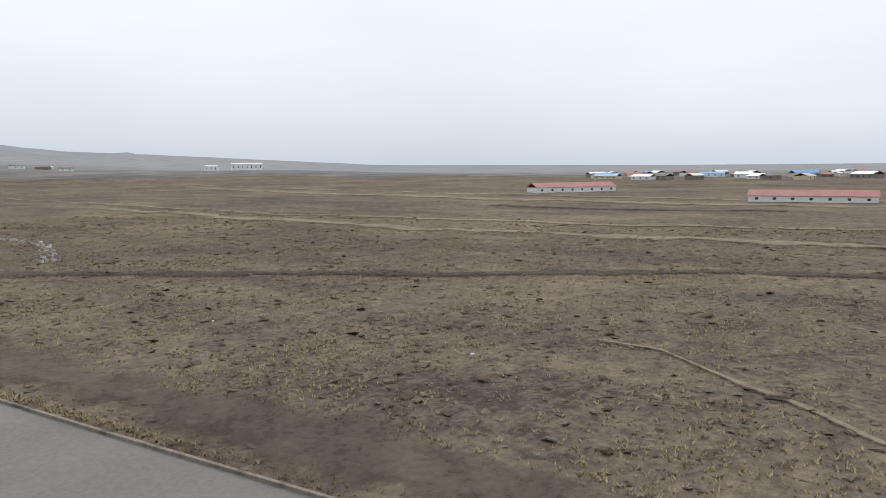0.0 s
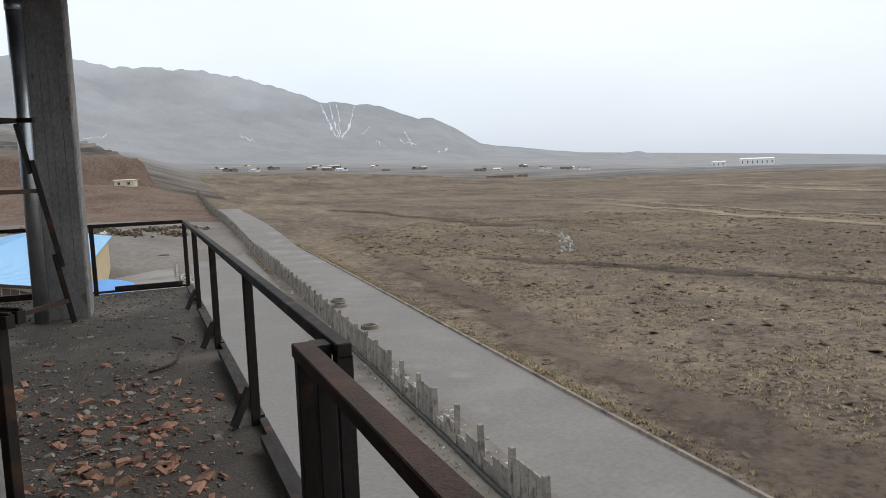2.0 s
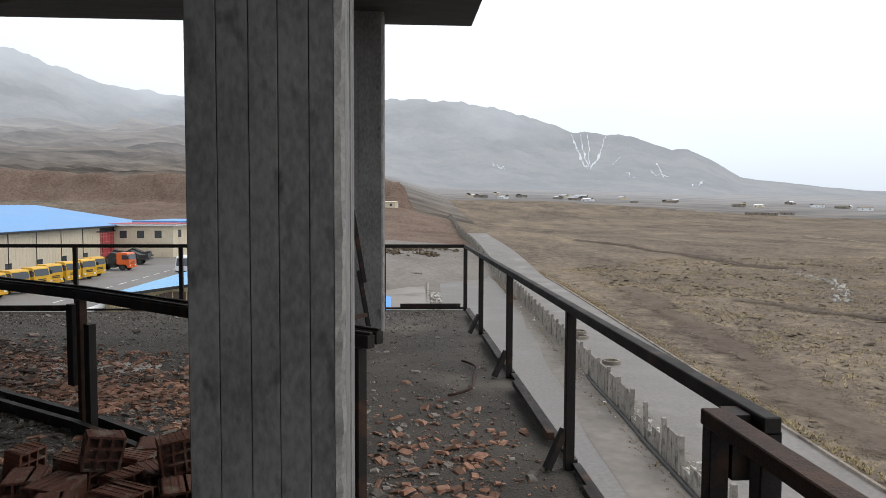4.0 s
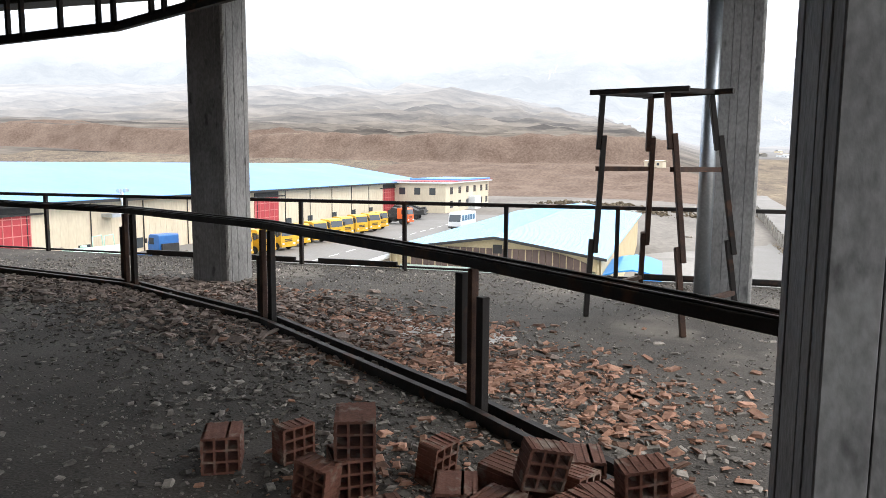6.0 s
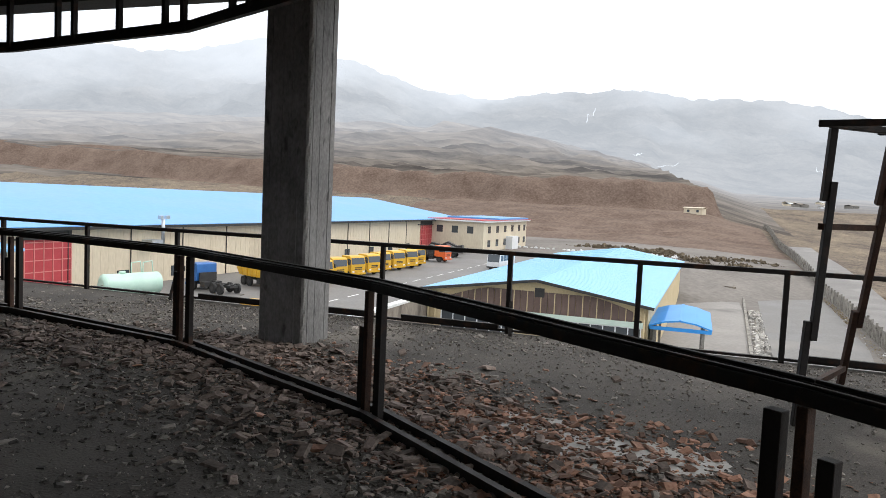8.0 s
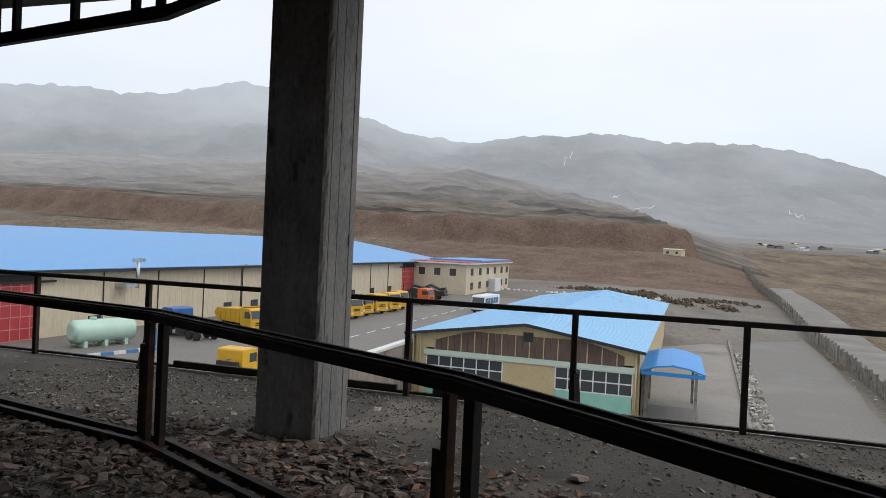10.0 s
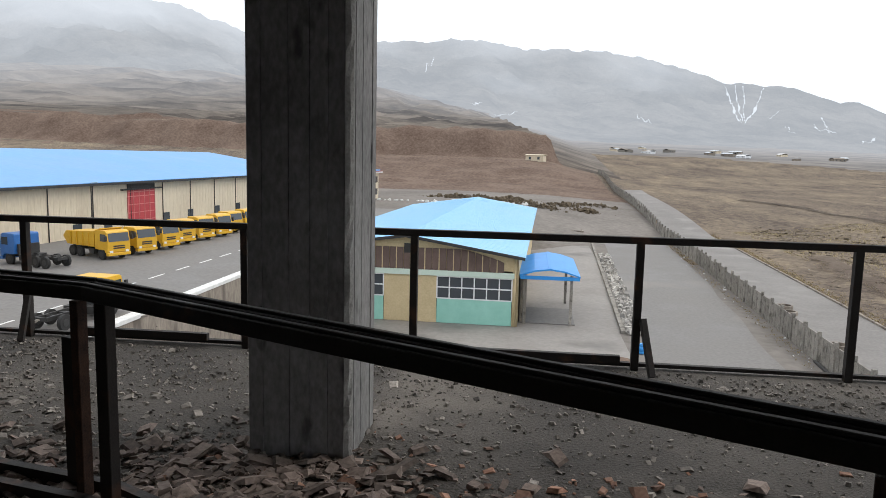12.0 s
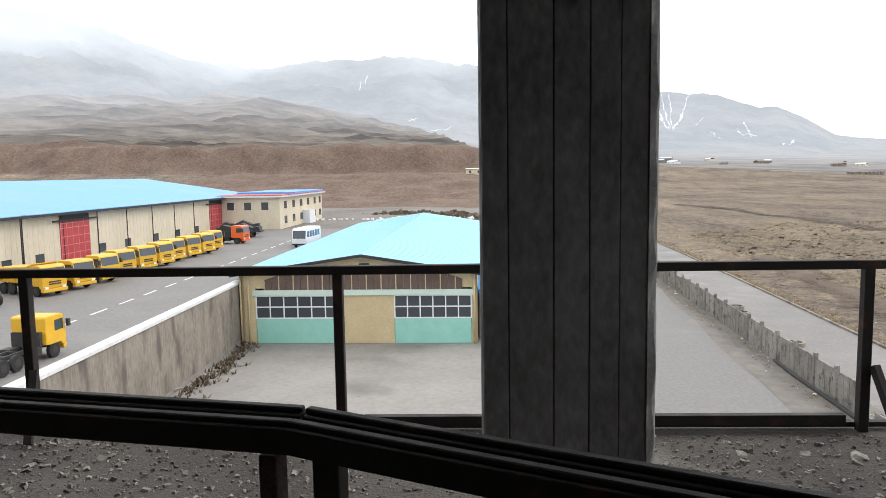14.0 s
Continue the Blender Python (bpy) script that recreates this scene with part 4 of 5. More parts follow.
def field_place(r):
    while True:
        y = r.uniform(-60, 230)
        x = 30 + 170 * r.random() ** 1.7
        w = swaves(x, y, 38.0) + 0.5 * swaves(x, y, 9.0)
        if x > float(fence_x(y)) + 12 and w > r.uniform(-0.75, 0.75) and abs(x - float(fence_x(y)) - 16.2) > 3.2:
            return x, y, ZG + (0.25 * swaves(x, y, 23) + 0.5 * swaves(x, y, 80)) * float(ramp01(13, 18, x - float(fence_x(y)))) * float(ramp01(2, 12, x - float(fence_x(y)) - 10))


tufts("dry_grass", "clumps of straw-yellow dry grass in the steppe", TUFT, 52000, field_place, 0.08, 0.26, 1)
CLOD = material("tussocky_earth_clods", (0.098, 0.081, 0.067), (0.225, 0.185, 0.14), 0.4, 0.97, bump=0.6, fine=6, island=0.3, spec=0.05)
stones("earth_tussocks", "low uneven tussocks of earth and dead grass", CLOD, 20000, lambda r: (lambda p, q: (p[0] + 1.0 + abs(r.gauss(0, 3)), p[1] + r.gauss(0, 3), p[2] + q))(field_place(r), 0.0), 0.3, 1.7, 0.15, 23, "tussocks")
tufts("scrub", "low dark dry scrub clumps in the steppe", SCRUB, 2600, lambda r: (lambda p: (p[0], p[1] + 9, p[2]))(field_place(r)), 0.08, 0.2, 2)
tufts("verge_grass", "yellow dry grass strips beside the fence and lane", VERGE, 6000, lambda r: (lambda y: (float(fence_x(y)) + (11.6 + abs(r.gauss(0, 1.3)) if r.random() < 0.6 else -1.0 + r.gauss(0, 0.4)), y, ZG))(r.uniform(-30, 230)), 0.06, 0.2, 3)
tufts("wall_foot_scrub", "brown dry weeds at the foot of the retaining wall", SCRUB, 420, lambda r: (-29.6 + abs(r.gauss(0, 0.9)), r.uniform(40, 79), ZG), 0.15, 0.5, 4)
tufts("yard_weeds", "dry yellow-green weeds by the building foot", TUFT, 260, lambda r: (r.uniform(-14, -7), 33 + r.gauss(0, 2), ZG), 0.3, 0.9, 5)

# ---------------------------------------------------------------- garage
t = thing("garage", "cream repair garage with pale blue roof and turquoise gates", "garage", at=Matrix.Translation((-17.6, 78, 0)) @ pose(0, 0, 0, 0, 0, -1.2) @ Matrix.Translation((17.6, -78, 0)))
GX0, GX1, GY0, GY1 = -29.9, -6.4, 78.0, 150.0
EZ, AZ_ = -8.05, -6.25
bm = B()
box(bm, GX0, GX1, GY1 - 0.4, GY1, ZG, EZ); box(bm, GX0, GX0 + 0.4, GY0, GY1, ZG, EZ); box(bm, GX1 - 0.4, GX1, GY0, GY1, ZG, EZ)
part("side_wall", bm, SAND, t)
bm = B()
box(bm, GX0, -28.35, GY0, GY0 + 0.35, ZG, EZ); box(bm, -6.95, GX1, GY0, GY0 + 0.35, ZG, EZ)
prism(bm, [(GX0, EZ), (GX1, EZ), (-17.6, AZ_ - 0.1)], GY0 + 0.06, GY0 + 0.35)
box(bm, -28.35, -6.95, GY0 + 0.1, GY0 + 0.35, -9.45, EZ)
part("front_wall", bm, SAND, t)
bm = B()
prism(bm, [(-30.6, EZ - 0.05), (-17.6, AZ_), (-5.75, EZ - 0.05), (-5.75, EZ + 0.12), (-17.6, AZ_ + 0.2), (-30.6, EZ + 0.12)], GY0 - 0.9, GY1 + 0.6)
rf = part("roof", bm, PALE_ROOF, t)
bm = B()
for k in range(72):
    y = GY0 - 0.6 + k * 1.0
    beam(bm, (-30.55, y, EZ + 0.125), (-17.6, y, AZ_ + 0.205), 0.05, 0.02); beam(bm, (-17.6, y, AZ_ + 0.205), (-5.8, y, EZ + 0.125), 0.05, 0.02)
part("roof_seam", bm, PALE_ROOF, rf)
bm = B()
beam(bm, (-30.6, GY0 - 0.92, EZ + 0.02), (-17.6, GY0 - 0.92, AZ_ + 0.08), 0.06, 0.3); beam(bm, (-17.6, GY0 - 0.92, AZ_ + 0.08), (-5.75, GY0 - 0.92, EZ + 0.02), 0.06, 0.3)
part("verge_board", bm, BLACK, rf, "dark roof edge board")
# brown gable panel: arched, of upright sheets
n = 27
xs = np.linspace(-27.4, -7.8, n + 1)
def gable_top(x):
    arch = -9.0 + 1.6 * min(1.0, 1.25 * (1 - abs((x + 17.6) / 10.6) ** 2.2) + 0.05)
    return max(-9.5, min(AZ_ - abs(x + 17.6) * (AZ_ - EZ) / 12.4 - 0.35, arch))


for a, b in zip(xs, xs[1:]):
    bm = B(); prism(bm, [(a + 0.03, -9.6), (b - 0.03, -9.6), (b - 0.03, gable_top(b)), (a + 0.03, gable_top(a))], GY0 - 0.02, GY0 + 0.09)
    part("gable_panel", bm, BROWN, t)
for k in range(14):
    x = xs[2 * k]
    bm = B(); box(bm, x - 0.05, x + 0.05, GY0 - 0.07, GY0 - 0.01, -9.6, gable_top(x) - 0.05)
    part("gable_mullion", bm, SAND, t)
bm = B(); box(bm, -17.9, -16.9, GY0 - 0.1, GY0 - 0.03, -7.95, -7.0); tube(bm, (-17.4, GY0 - 0.12, -7.45), (-17.4, GY0 - 0.02, -7.45), 0.45, n=16)
part("vent_fan", bm, BLACK, t, "dark round fan in the gable")
bm = B(); box(bm, -28.6, -6.7, GY0 - 0.18, GY0 + 0.08, -10.15, -9.6); part("lintel", bm, PALEGREEN, t, "pale green lintel band")


def gate(x0, x1, lights):
    g = part("gate", (lambda b: (box(b, x0, x1, GY0, GY0 + 0.1, ZG + 0.06, -12.45 if lights else -10.15), b)[1])(B()), TURQ if lights else SAND, t, "turquoise gate leaf with glazed top" if lights else "cream sliding gate leaf")
    if lights:
        n = 6
        for k in range(n):
            a, b = x0 + (x1 - x0) * k / n, x0 + (x1 - x0) * (k + 1) / n
            for z0, z1 in ((-12.45, -11.3), (-11.3, -10.15)):
                bm = B(); box(bm, a + 0.06, b - 0.06, GY0 + 0.03, GY0 + 0.06, z0 + 0.06, z1 - 0.06); part("pane", bm, GLASS, g)
        bm = B()
        for k in range(n + 1):
            a = x0 + (x1 - x0) * k / n
            box(bm, a - 0.06, a + 0.06, GY0 - 0.02, GY0 + 0.08, -12.45, -10.15)
        for z in (-12.42, -11.3, -10.2):
            box(bm, x0, x1, GY0 - 0.025, GY0 + 0.075, z - 0.06, z + 0.06)
        part("glazing_bar", bm, WHITE, g, "white glazing bars")


gate(-28.3, -20.0, True); gate(-14.5, -7.0, True)
gate(-19.95, -14.55, False)
for x in (GX0 + 0.1, GX0 + 0.9, GX1 - 0.3):
    bm = B(); tube(bm, (x, GY0 - 0.15, ZG), (x, GY0 - 0.15, EZ - 0.1), 0.09, n=8); part("downpipe", bm, SAND, t)

# blue canopy beside the garage
t = thing("carport", "small open shelter with bright blue pitched roof", "shelter", at=pose(-3.2, 79.4, ZG))
SH = 5.1
for k, (x, y) in enumerate(((-2.5, 0), (2.1, 0), (-2.5, 11.5), (2.1, 11.5))):
    bm = B(); box(bm, x - 0.14, x + 0.14, y - 0.14, y + 0.14, 0, SH); part("post", bm, PRECAST, t)
bm = B(); prism(bm, [(-3.1, SH - 0.05), (-1.6, SH + 0.42), (-0.1, SH + 0.62), (1.4, SH + 0.42), (2.9, SH - 0.05), (2.9, SH + 0.1), (1.4, SH + 0.58), (-0.1, SH + 0.78), (-1.6, SH + 0.58), (-3.1, SH + 0.1)], -0.9, 12.5)
part("roof", bm, SHED_BLUE, t)
bm = B(); box(bm, -0.25, 0.05, -0.92, 12.5, SH + 0.74, SH + 0.81); part("ridge_cap", bm, SHED_BLUE, t)
bm = B(); box(bm, -3.05, 2.85, -0.85, -0.75, SH - 0.35, SH + 0.02); part("fascia", bm, SHED_BLUE, t)
bm = B(); box(bm, -2.9, 2.6, 0.2, 8.0, 0.04, 0.12); part("slab", bm, ASPHALT, t)
bm = B(); box(bm, -3.0, -2.7, 0.3, 8.0, 0, 4.6); part("side_screen", bm, PRECAST, t)

# ---------------------------------------------------------------- warehouse
WH = pose(-60.2, 57, ZT, 0, 0, -2.0)
t = thing("warehouse", "long cream steel warehouse with wide blue roof and red doors", "warehouse", at=WH)
L0, L1, WE, WR = -34.0, 112.0, 6.45, 10.3
bm = B()
box(bm, -0.3, 0, L0, L1, 0, WE); box(bm, -50, -49.7, L0, L1, 0, WE)
prism(bm, [(-50, 0), (0, 0), (0, WE), (-25, WR - 0.1), (-50, WE)], L0, L0 + 0.3); prism(bm, [(-50, 0), (0, 0), (0, WE), (-25, WR - 0.1), (-50, WE)], L1 - 0.3, L1)
part("wall", bm, CREAM, t)
bm = B(); prism(bm, [(-51, WE - 0.05), (-25, WR), (1.0, WE - 0.05), (1.0, WE + 0.12), (-25, WR + 0.2), (-51, WE + 0.12)], L0 - 0.8, L1 + 0.8)
rf = part("roof", bm, BLUE_ROOF, t)
bm = B(); box(bm, 0.85, 1.08, L0 - 0.8, L1 + 0.8, WE - 0.25, WE + 0.06); part("gutter", bm, BLACK, rf, "dark eaves gutter")
for y in np.arange(L0 + 3, L1, 8.0):
    bm = B(); tube(bm, (0.08, y, 0), (0.08, y, WE), 0.06, n=6); part("downpipe", bm, BLACK, t)
bm = B()
for y in np.arange(L0, L1, 1.0):
    box(bm, 0.0, 0.012, y, y + 0.05, 0.3, WE - 0.1)
part("cladding_rib", bm, CREAM, t)
DOOR_BAR = material("pale_red_door_bars", (0.52, 0.17, 0.16), (0.62, 0.24, 0.22), 0.8, 0.5, bump=0.1)
for y, hw in ((-1.2, 2.6), (43.6, 3.3), (91.5, 3.3)):
    bm = B(); box(bm, -0.02, 0.08, y - hw, y + hw, 0, 5.3); d = part("door", bm, RED, t, "tall red steel sliding door")
    bm = B()
    for k in range(6):
        box(bm, 0.08, 0.13, y - hw + k * (2 * hw - 0.1) / 5, y - hw + 0.1 + k * (2 * hw - 0.1) / 5, 0, 5.3)
    for z in (0.05, 1.1, 2.2, 3.3, 4.4, 5.0):
        box(bm, 0.08, 0.125, y - hw, y + hw, z, z + 0.09)
    part("door_frame", bm, DOOR_BAR, d, "pale red door bars")
    bm = B(); box(bm, 0.05, 0.4, y - hw - 1.5, y + hw + 1.5, 5.32, 5.5); box(bm, -0.01, 0.1, y - hw, y + hw, 5.5, 6.3); part("door_track", bm, BLACK, t, "dark sliding-door track")
for y in (8, 16, 30, 36, 50, 57, 66, 74, 82):
    w = part("vent_window", (lambda b: (box(b, -0.02, 0.07, y - 0.8, y + 0.8, 0.5, 1.7), b)[1])(B()), GLASS, t, "small dark low window")
bm = B(); tube(bm, (1.3, 12.4, 4.4), (1.3, 12.4, 7.2), 0.2, n=10); box(bm, 0.0, 1.5, 10.6, 12.2, 4.5, 4.9); part("flue", bm, GALV, t, "galvanised flue pipe at the eaves")
for q in (-0.5, 0.5):
    bm = B(); beam(bm, (1.3, 12.4, 7.0), (1.3, 12.4 + q, 7.3), 0.06, 0.06); box(bm, 1.2, 1.6, 12.4 + q - 0.25, 12.4 + q + 0.25, 7.2, 7.6); part("floodlight", bm, GALV, t, "small floodlight above the eaves")

t = thing("annex", "low cream lean-to annex with pale blue sheet roof", "annex", at=pose(-57.2, 49.6, ZT))
bm = B(); prism(bm, [(-3.2, 0), (0, 0), (0, 4.75), (-3.2, 5.2)], -13.0, 0.0); part("wall", bm, CREAM, t)
bm = B(); prism(bm, [(-3.2, 5.22), (0.6, 4.7), (0.6, 4.95), (-3.2, 5.45)], -13.5, 0.6); part("roof", bm, PALE_ROOF, t)
bm = B(); tube(bm, (0.1, -0.8, 0), (0.1, -0.8, 4.7), 0.08, n=8); part("downpipe", bm, BLACK, t)
t = thing("office_block", "two-storey cream office block with white roof edge", "office", at=pose(-45.0, 151, ZT, 0, 0, -2))
bm = B(); box(bm, -12, 0, 0, 35, 0, 6.4); part("wall", bm, CREAM, t)
bm = B(); box(bm, -12.6, 0.9, -0.9, 35.6, 6.4, 6.75); r_ = part("roof", bm, WHITE, t)
bm = B(); box(bm, -12.7, 1.0, -0.95, 35.7, 6.75, 6.85); part("roof_edge", bm, RED, r_, "thin red roof edge")
bm = B(); box(bm, -12.2, 0.4, 10, 35, 6.86, 7.2); part("roof_sheet", bm, BLUE_ROOF, r_)
for x in (-10, -6.5, -3):
    bm = B(); box(bm, x - 0.7, x + 0.7, -0.06, 0.1, 3.9, 5.4); part("window", bm, GLASS, t)
for y in (4, 10, 16, 22, 28, 33):
    for z in (1.0, 4.0):
        bm = B(); box(bm, -0.1, 0.06, y - 0.9, y + 0.9, z, z + 1.5); part("window", bm, GLASS, t)
bm = B(); box(bm, -0.02, 1.6, 17, 22, 0, 3.0); part("porch", bm, WHITE, t)

# ---------------------------------------------------------------- vehicles
def wheel_mesh():
    bm = B(); tube(bm, (0, -0.14, 0), (0, 0.14, 0), 0.52, n=18)
    ty = finish(bm, "tyre", TYRE)
    bm = B(); tube(bm, (0, -0.155, 0), (0, 0.155, 0), 0.27, n=12)
    return ty, finish(bm, "rim", BLACK)


TYRE_ME, RIM_ME = wheel_mesh()


def truck(paint, label, body, group="", cab_white=False):
    """A cab-over lorry; x is forward, with the nose at x = 0."""
    t = thing("truck", label, "truck", group)
    bm = B()
    prism(bm, [(0.0, 0.75), (0.02, 1.75), (-0.18, 2.72), (-0.45, 2.86), (-1.95, 2.86), (-2.05, 2.75), (-2.05, 1.0), (-1.6, 0.95), (-0.55, 0.95), (-0.4, 0.72)], -1.22, 1.22)
    cab = part("cab", bm, paint, t, bevel=0.04)
    bm = B(); prism(bm, [(0.035, 1.78), (-0.135, 2.6), (-0.16, 2.6), (0.01, 1.78)], -1.08, 1.08); part("windscreen", bm, GLASS, cab)
    for s in (-1, 1):
        bm = B(); box(bm, -1.15, -0.28, s * 1.2 - 0.04, s * 1.2 + 0.04, 1.8, 2.5); part("side_window", bm, GLASS, cab)
        bm = B(); box(bm, 0.0, 0.09, s * 0.85 - 0.16, s * 0.85 + 0.16, 0.72, 0.92); part("headlight", bm, WHITE, cab)
        bm = B(); box(bm, -0.1, 0.12, s * 1.42 - 0.1, s * 1.42 + 0.1, 1.9, 2.4); part("mirror", bm, BLACK, cab)
    bm = B(); box(bm, -0.3, 0.12, -1.2, 1.2, 0.42, 0.72); part("bumper", bm, paint, t, bevel=0.03)
    bm = B(); box(bm, 0.0, 0.04, -0.6, 0.6, 1.08, 1.2); box(bm, 0.0, 0.04, -0.6, 0.6, 1.28, 1.4); part("grille", bm, BLACK, cab)
    bm = B()
    for s in (-1, 1):
        box(bm, -6.9, -0.3, s * 0.42 - 0.06, s * 0.42 + 0.06, 0.7, 0.98)
    for x in (-2.4, -3.6, -4.8, -6.0, -6.8):
        box(bm, x - 0.07, x + 0.07, -0.4, 0.4, 0.72, 0.95)
    box(bm, -3.4, -2.5, 0.5, 1.1, 0.45, 1.0); box(bm, -3.2, -2.4, -1.1, -0.5, 0.45, 1.0); box(bm, -2.4, -2.15, -1.0, 1.0, 0.9, 1.9)
    part("chassis", bm, BLACK, t)
    for x in (-1.15, -4.75, -6.0):
        for s in (-1, 1):
            w = piece("wheel", TYRE_ME, t, pose(x, s * 1.02, 0.52)); piece("rim", RIM_ME, w, pose(0, 0, 0))
    if body == "dump":
        bm = B(); prism(bm, [(-2.2, 1.15), (-2.15, 2.5), (-1.2, 2.95), (-1.2, 3.05), (-2.3, 2.7), (-6.9, 2.45), (-7.4, 1.9), (-6.7, 1.15)], -1.22, 1.22); part("dump_body", bm, paint, t, bevel=0.03)
        for x in (-3.0, -4.0, -5.0, -6.0):
            for s in (-1, 1):
                bm = B(); box(bm, x - 0.06, x + 0.06, s * 1.25 - 0.05, s * 1.25 + 0.05, 1.15, 2.5); part("body_rib", bm, paint, t)
    if body == "flat":
        bm = B(); box(bm, -7.4, -2.3, -1.22, 1.22, 1.05, 1.2); box(bm, -7.4, -2.3, -1.22, -1.17, 1.2, 1.6); box(bm, -7.4, -2.3, 1.17, 1.22, 1.2, 1.6); part("flat_bed", bm, BLACK, t)
    return t


row = "parked row of yellow trucks"
first = truck(YELLOW, "yellow cab-over truck parked nose out in a row", "bare", row)
first.matrix_basis = pose(-44.3, 76.2, ZT + 0.03, 0, 0, -22)
for k in range(1, 9):
    copy_thing(first, pose(-44.3 + 0.12 * k + 0.25 * math.sin(k * 2.1), 76.2 + 4.35 * k, ZT + 0.03, 0, 0, -22 + 3 * math.sin(k * 1.7)))
d = truck(YELLOW, "yellow tipper truck with a raised-edge dump body", "dump", row)
d.matrix_basis = pose(-45.0, 72.3, ZT + 0.03, 0, 0, -25)
b_ = truck(BLUE, "blue cab-over tractor unit with bare black chassis", "bare")
b_.matrix_basis = pose(-53.2, 68.4, ZT + 0.03, 0, 0, 161)
s_ = truck(YELLOW, "yellow bare-chassis truck parked near the retaining wall", "bare")
s_.matrix_basis = pose(-32.9, 51.0, ZT + 0.03, 0, 0, 86) @ Matrix.Scale(0.9, 4)
o_ = truck(ORANGE, "orange flatbed truck parked by the warehouse", "flat")
o_.matrix_basis = pose(-42.6, 121.5, ZT + 0.03, 0, 0, -8)
for k, (x, y, a) in enumerate(((-47.5, 133, 5), (-50, 141, 10))):
    t = thing("flat_trailer", "black low flat trailer loaded with dark scrap", "trailer", "parked trailers", pose(x, y, ZT + 0.03, 0, 0, a))
    bm = B(); box(bm, -4, 4, -1.2, 1.2, 0.9, 1.15); part("bed", bm, BLACK, t)
    bm = B(); prism(bm, [(-3.6, 1.15), (-2.6, 2.2), (-0.8, 1.8), (0.6, 2.5), (2.4, 1.7), (3.6, 1.9), (3.8, 1.15)], -1.0, 1.0); part("scrap_load", bm, BLACK, t)
    for x in (-2.8, -1.7, 2.2):
        for s in (-1, 1):
            w = piece("wheel", TYRE_ME, t, pose(x, s, 0.52)); piece("rim", RIM_ME, w, pose(0, 0, 0))

t = thing("minibus", "white minibus standing in the truck yard", "bus", at=pose(-32.2, 113.2, ZT + 0.03, 0, 0, -96))
bm = B(); prism(bm, [(0, 0.45), (0.05, 1.3), (-0.25, 2.65), (-0.5, 2.8), (-6.7, 2.8), (-6.9, 2.6), (-6.9, 0.45)], -1.1, 1.1); bd = part("body", bm, WHITE, t, bevel=0.05)
bm = B(); prism(bm, [(0.06, 1.35), (-0.2, 2.5), (-0.22, 2.5), (0.02, 1.35)], -0.98, 0.98); part("windscreen", bm, GLASS, bd)
for s in (-1, 1):
    for x in (-0.9, -2.1, -3.3, -4.5, -5.7):
        bm = B(); box(bm, x - 0.5, x + 0.5, s * 1.09 - 0.03, s * 1.09 + 0.03, 1.5, 2.4); part("side_window", bm, GLASS, bd)
bm = B(); box(bm, -0.1, 0.1, -1.08, 1.08, 0.4, 0.62); part("bumper", bm, BLACK, t)
for x in (-1.3, -5.4):
    for s in (-1, 1):
        w = piece("wheel", TYRE_ME, t, pose(x, s * 0.95, 0.45, 0, 0, 0)); piece("rim", RIM_ME, w, pose(0, 0, 0)); w.scale = (0.85, 0.85, 0.85)

t = thing("white_van", "white van parked at the edge of the terrace", "van", at=pose(-46.6, 42.2, ZT + 0.03, 0, 0, 80))
bm = B(); prism(bm, [(0, 0.35), (0.02, 0.95), (-0.9, 1.2), (-1.5, 1.85), (-4.4, 1.9), (-4.6, 1.7), (-4.6, 0.35)], -0.9, 0.9); bd = part("body", bm, WHITE, t, bevel=0.05)
bm = B(); prism(bm, [(-0.92, 1.24), (-1.46, 1.8), (-1.5, 1.8), (-0.97, 1.24)], -0.8, 0.8); part("windscreen", bm, GLASS, bd)
for s in (-1, 1):
    bm = B(); box(bm, -4.2, -1.5, s * 0.89 - 0.02, s * 0.89 + 0.03, 1.2, 1.7); part("side_window", bm, GLASS, bd)
for x in (-0.9, -3.7):
    for s in (-1, 1):
        w = piece("wheel", TYRE_ME, t, pose(x, s * 0.8, 0.33)); w.scale = (0.62, 0.62, 0.62)

# fuel tank and its kerb
t = thing("fuel_tank", "mint-green horizontal steel fuel tank on saddles", "tank", at=pose(-52.9, 58.6, ZT, 0, 0, 72))
bm = B(); tube(bm, (-2.7, 0, 1.4), (2.7, 0, 1.4), 1.05, n=28, caps=False)
for s in (-1, 1):
    tube(bm, (s * 2.7, 0, 1.4), (s * 2.95, 0, 1.4), 1.05, 0.6, n=28)
part("shell", bm, TANK, t)
for x in (-1.9, 0, 1.9):
    bm = B(); box(bm, x - 0.15, x + 0.15, -0.8, 0.8, 0, 0.6); part("saddle", bm, TANK, t)
for x in (0.0, 1.2):
    bm = B(); tube(bm, (x, 0, 2.4), (x, 0, 3.4), 0.05, n=8); tube(bm, (x, 0, 3.4), (x + 1.1, 0.3, 3.5), 0.05, n=8); tube(bm, (x + 1.1, 0.3, 3.5), (x + 1.4, 0.5, 1.9), 0.05, n=8); part("vent_pipe", bm, TANK, t)
bm = B(); tube(bm, (-0.9, 0, 2.4), (-0.9, 0, 2.65), 0.3, n=14); part("manhole", bm, TANK, t)
t = thing("striped_kerb", "blue and white painted kerb round the fuel tank", "kerb")
pts = [Vector((-56.9, 49.4, ZT)), Vector((-49.6, 50.6, ZT)), Vector((-47.1, 59.4, ZT))]
k = 0
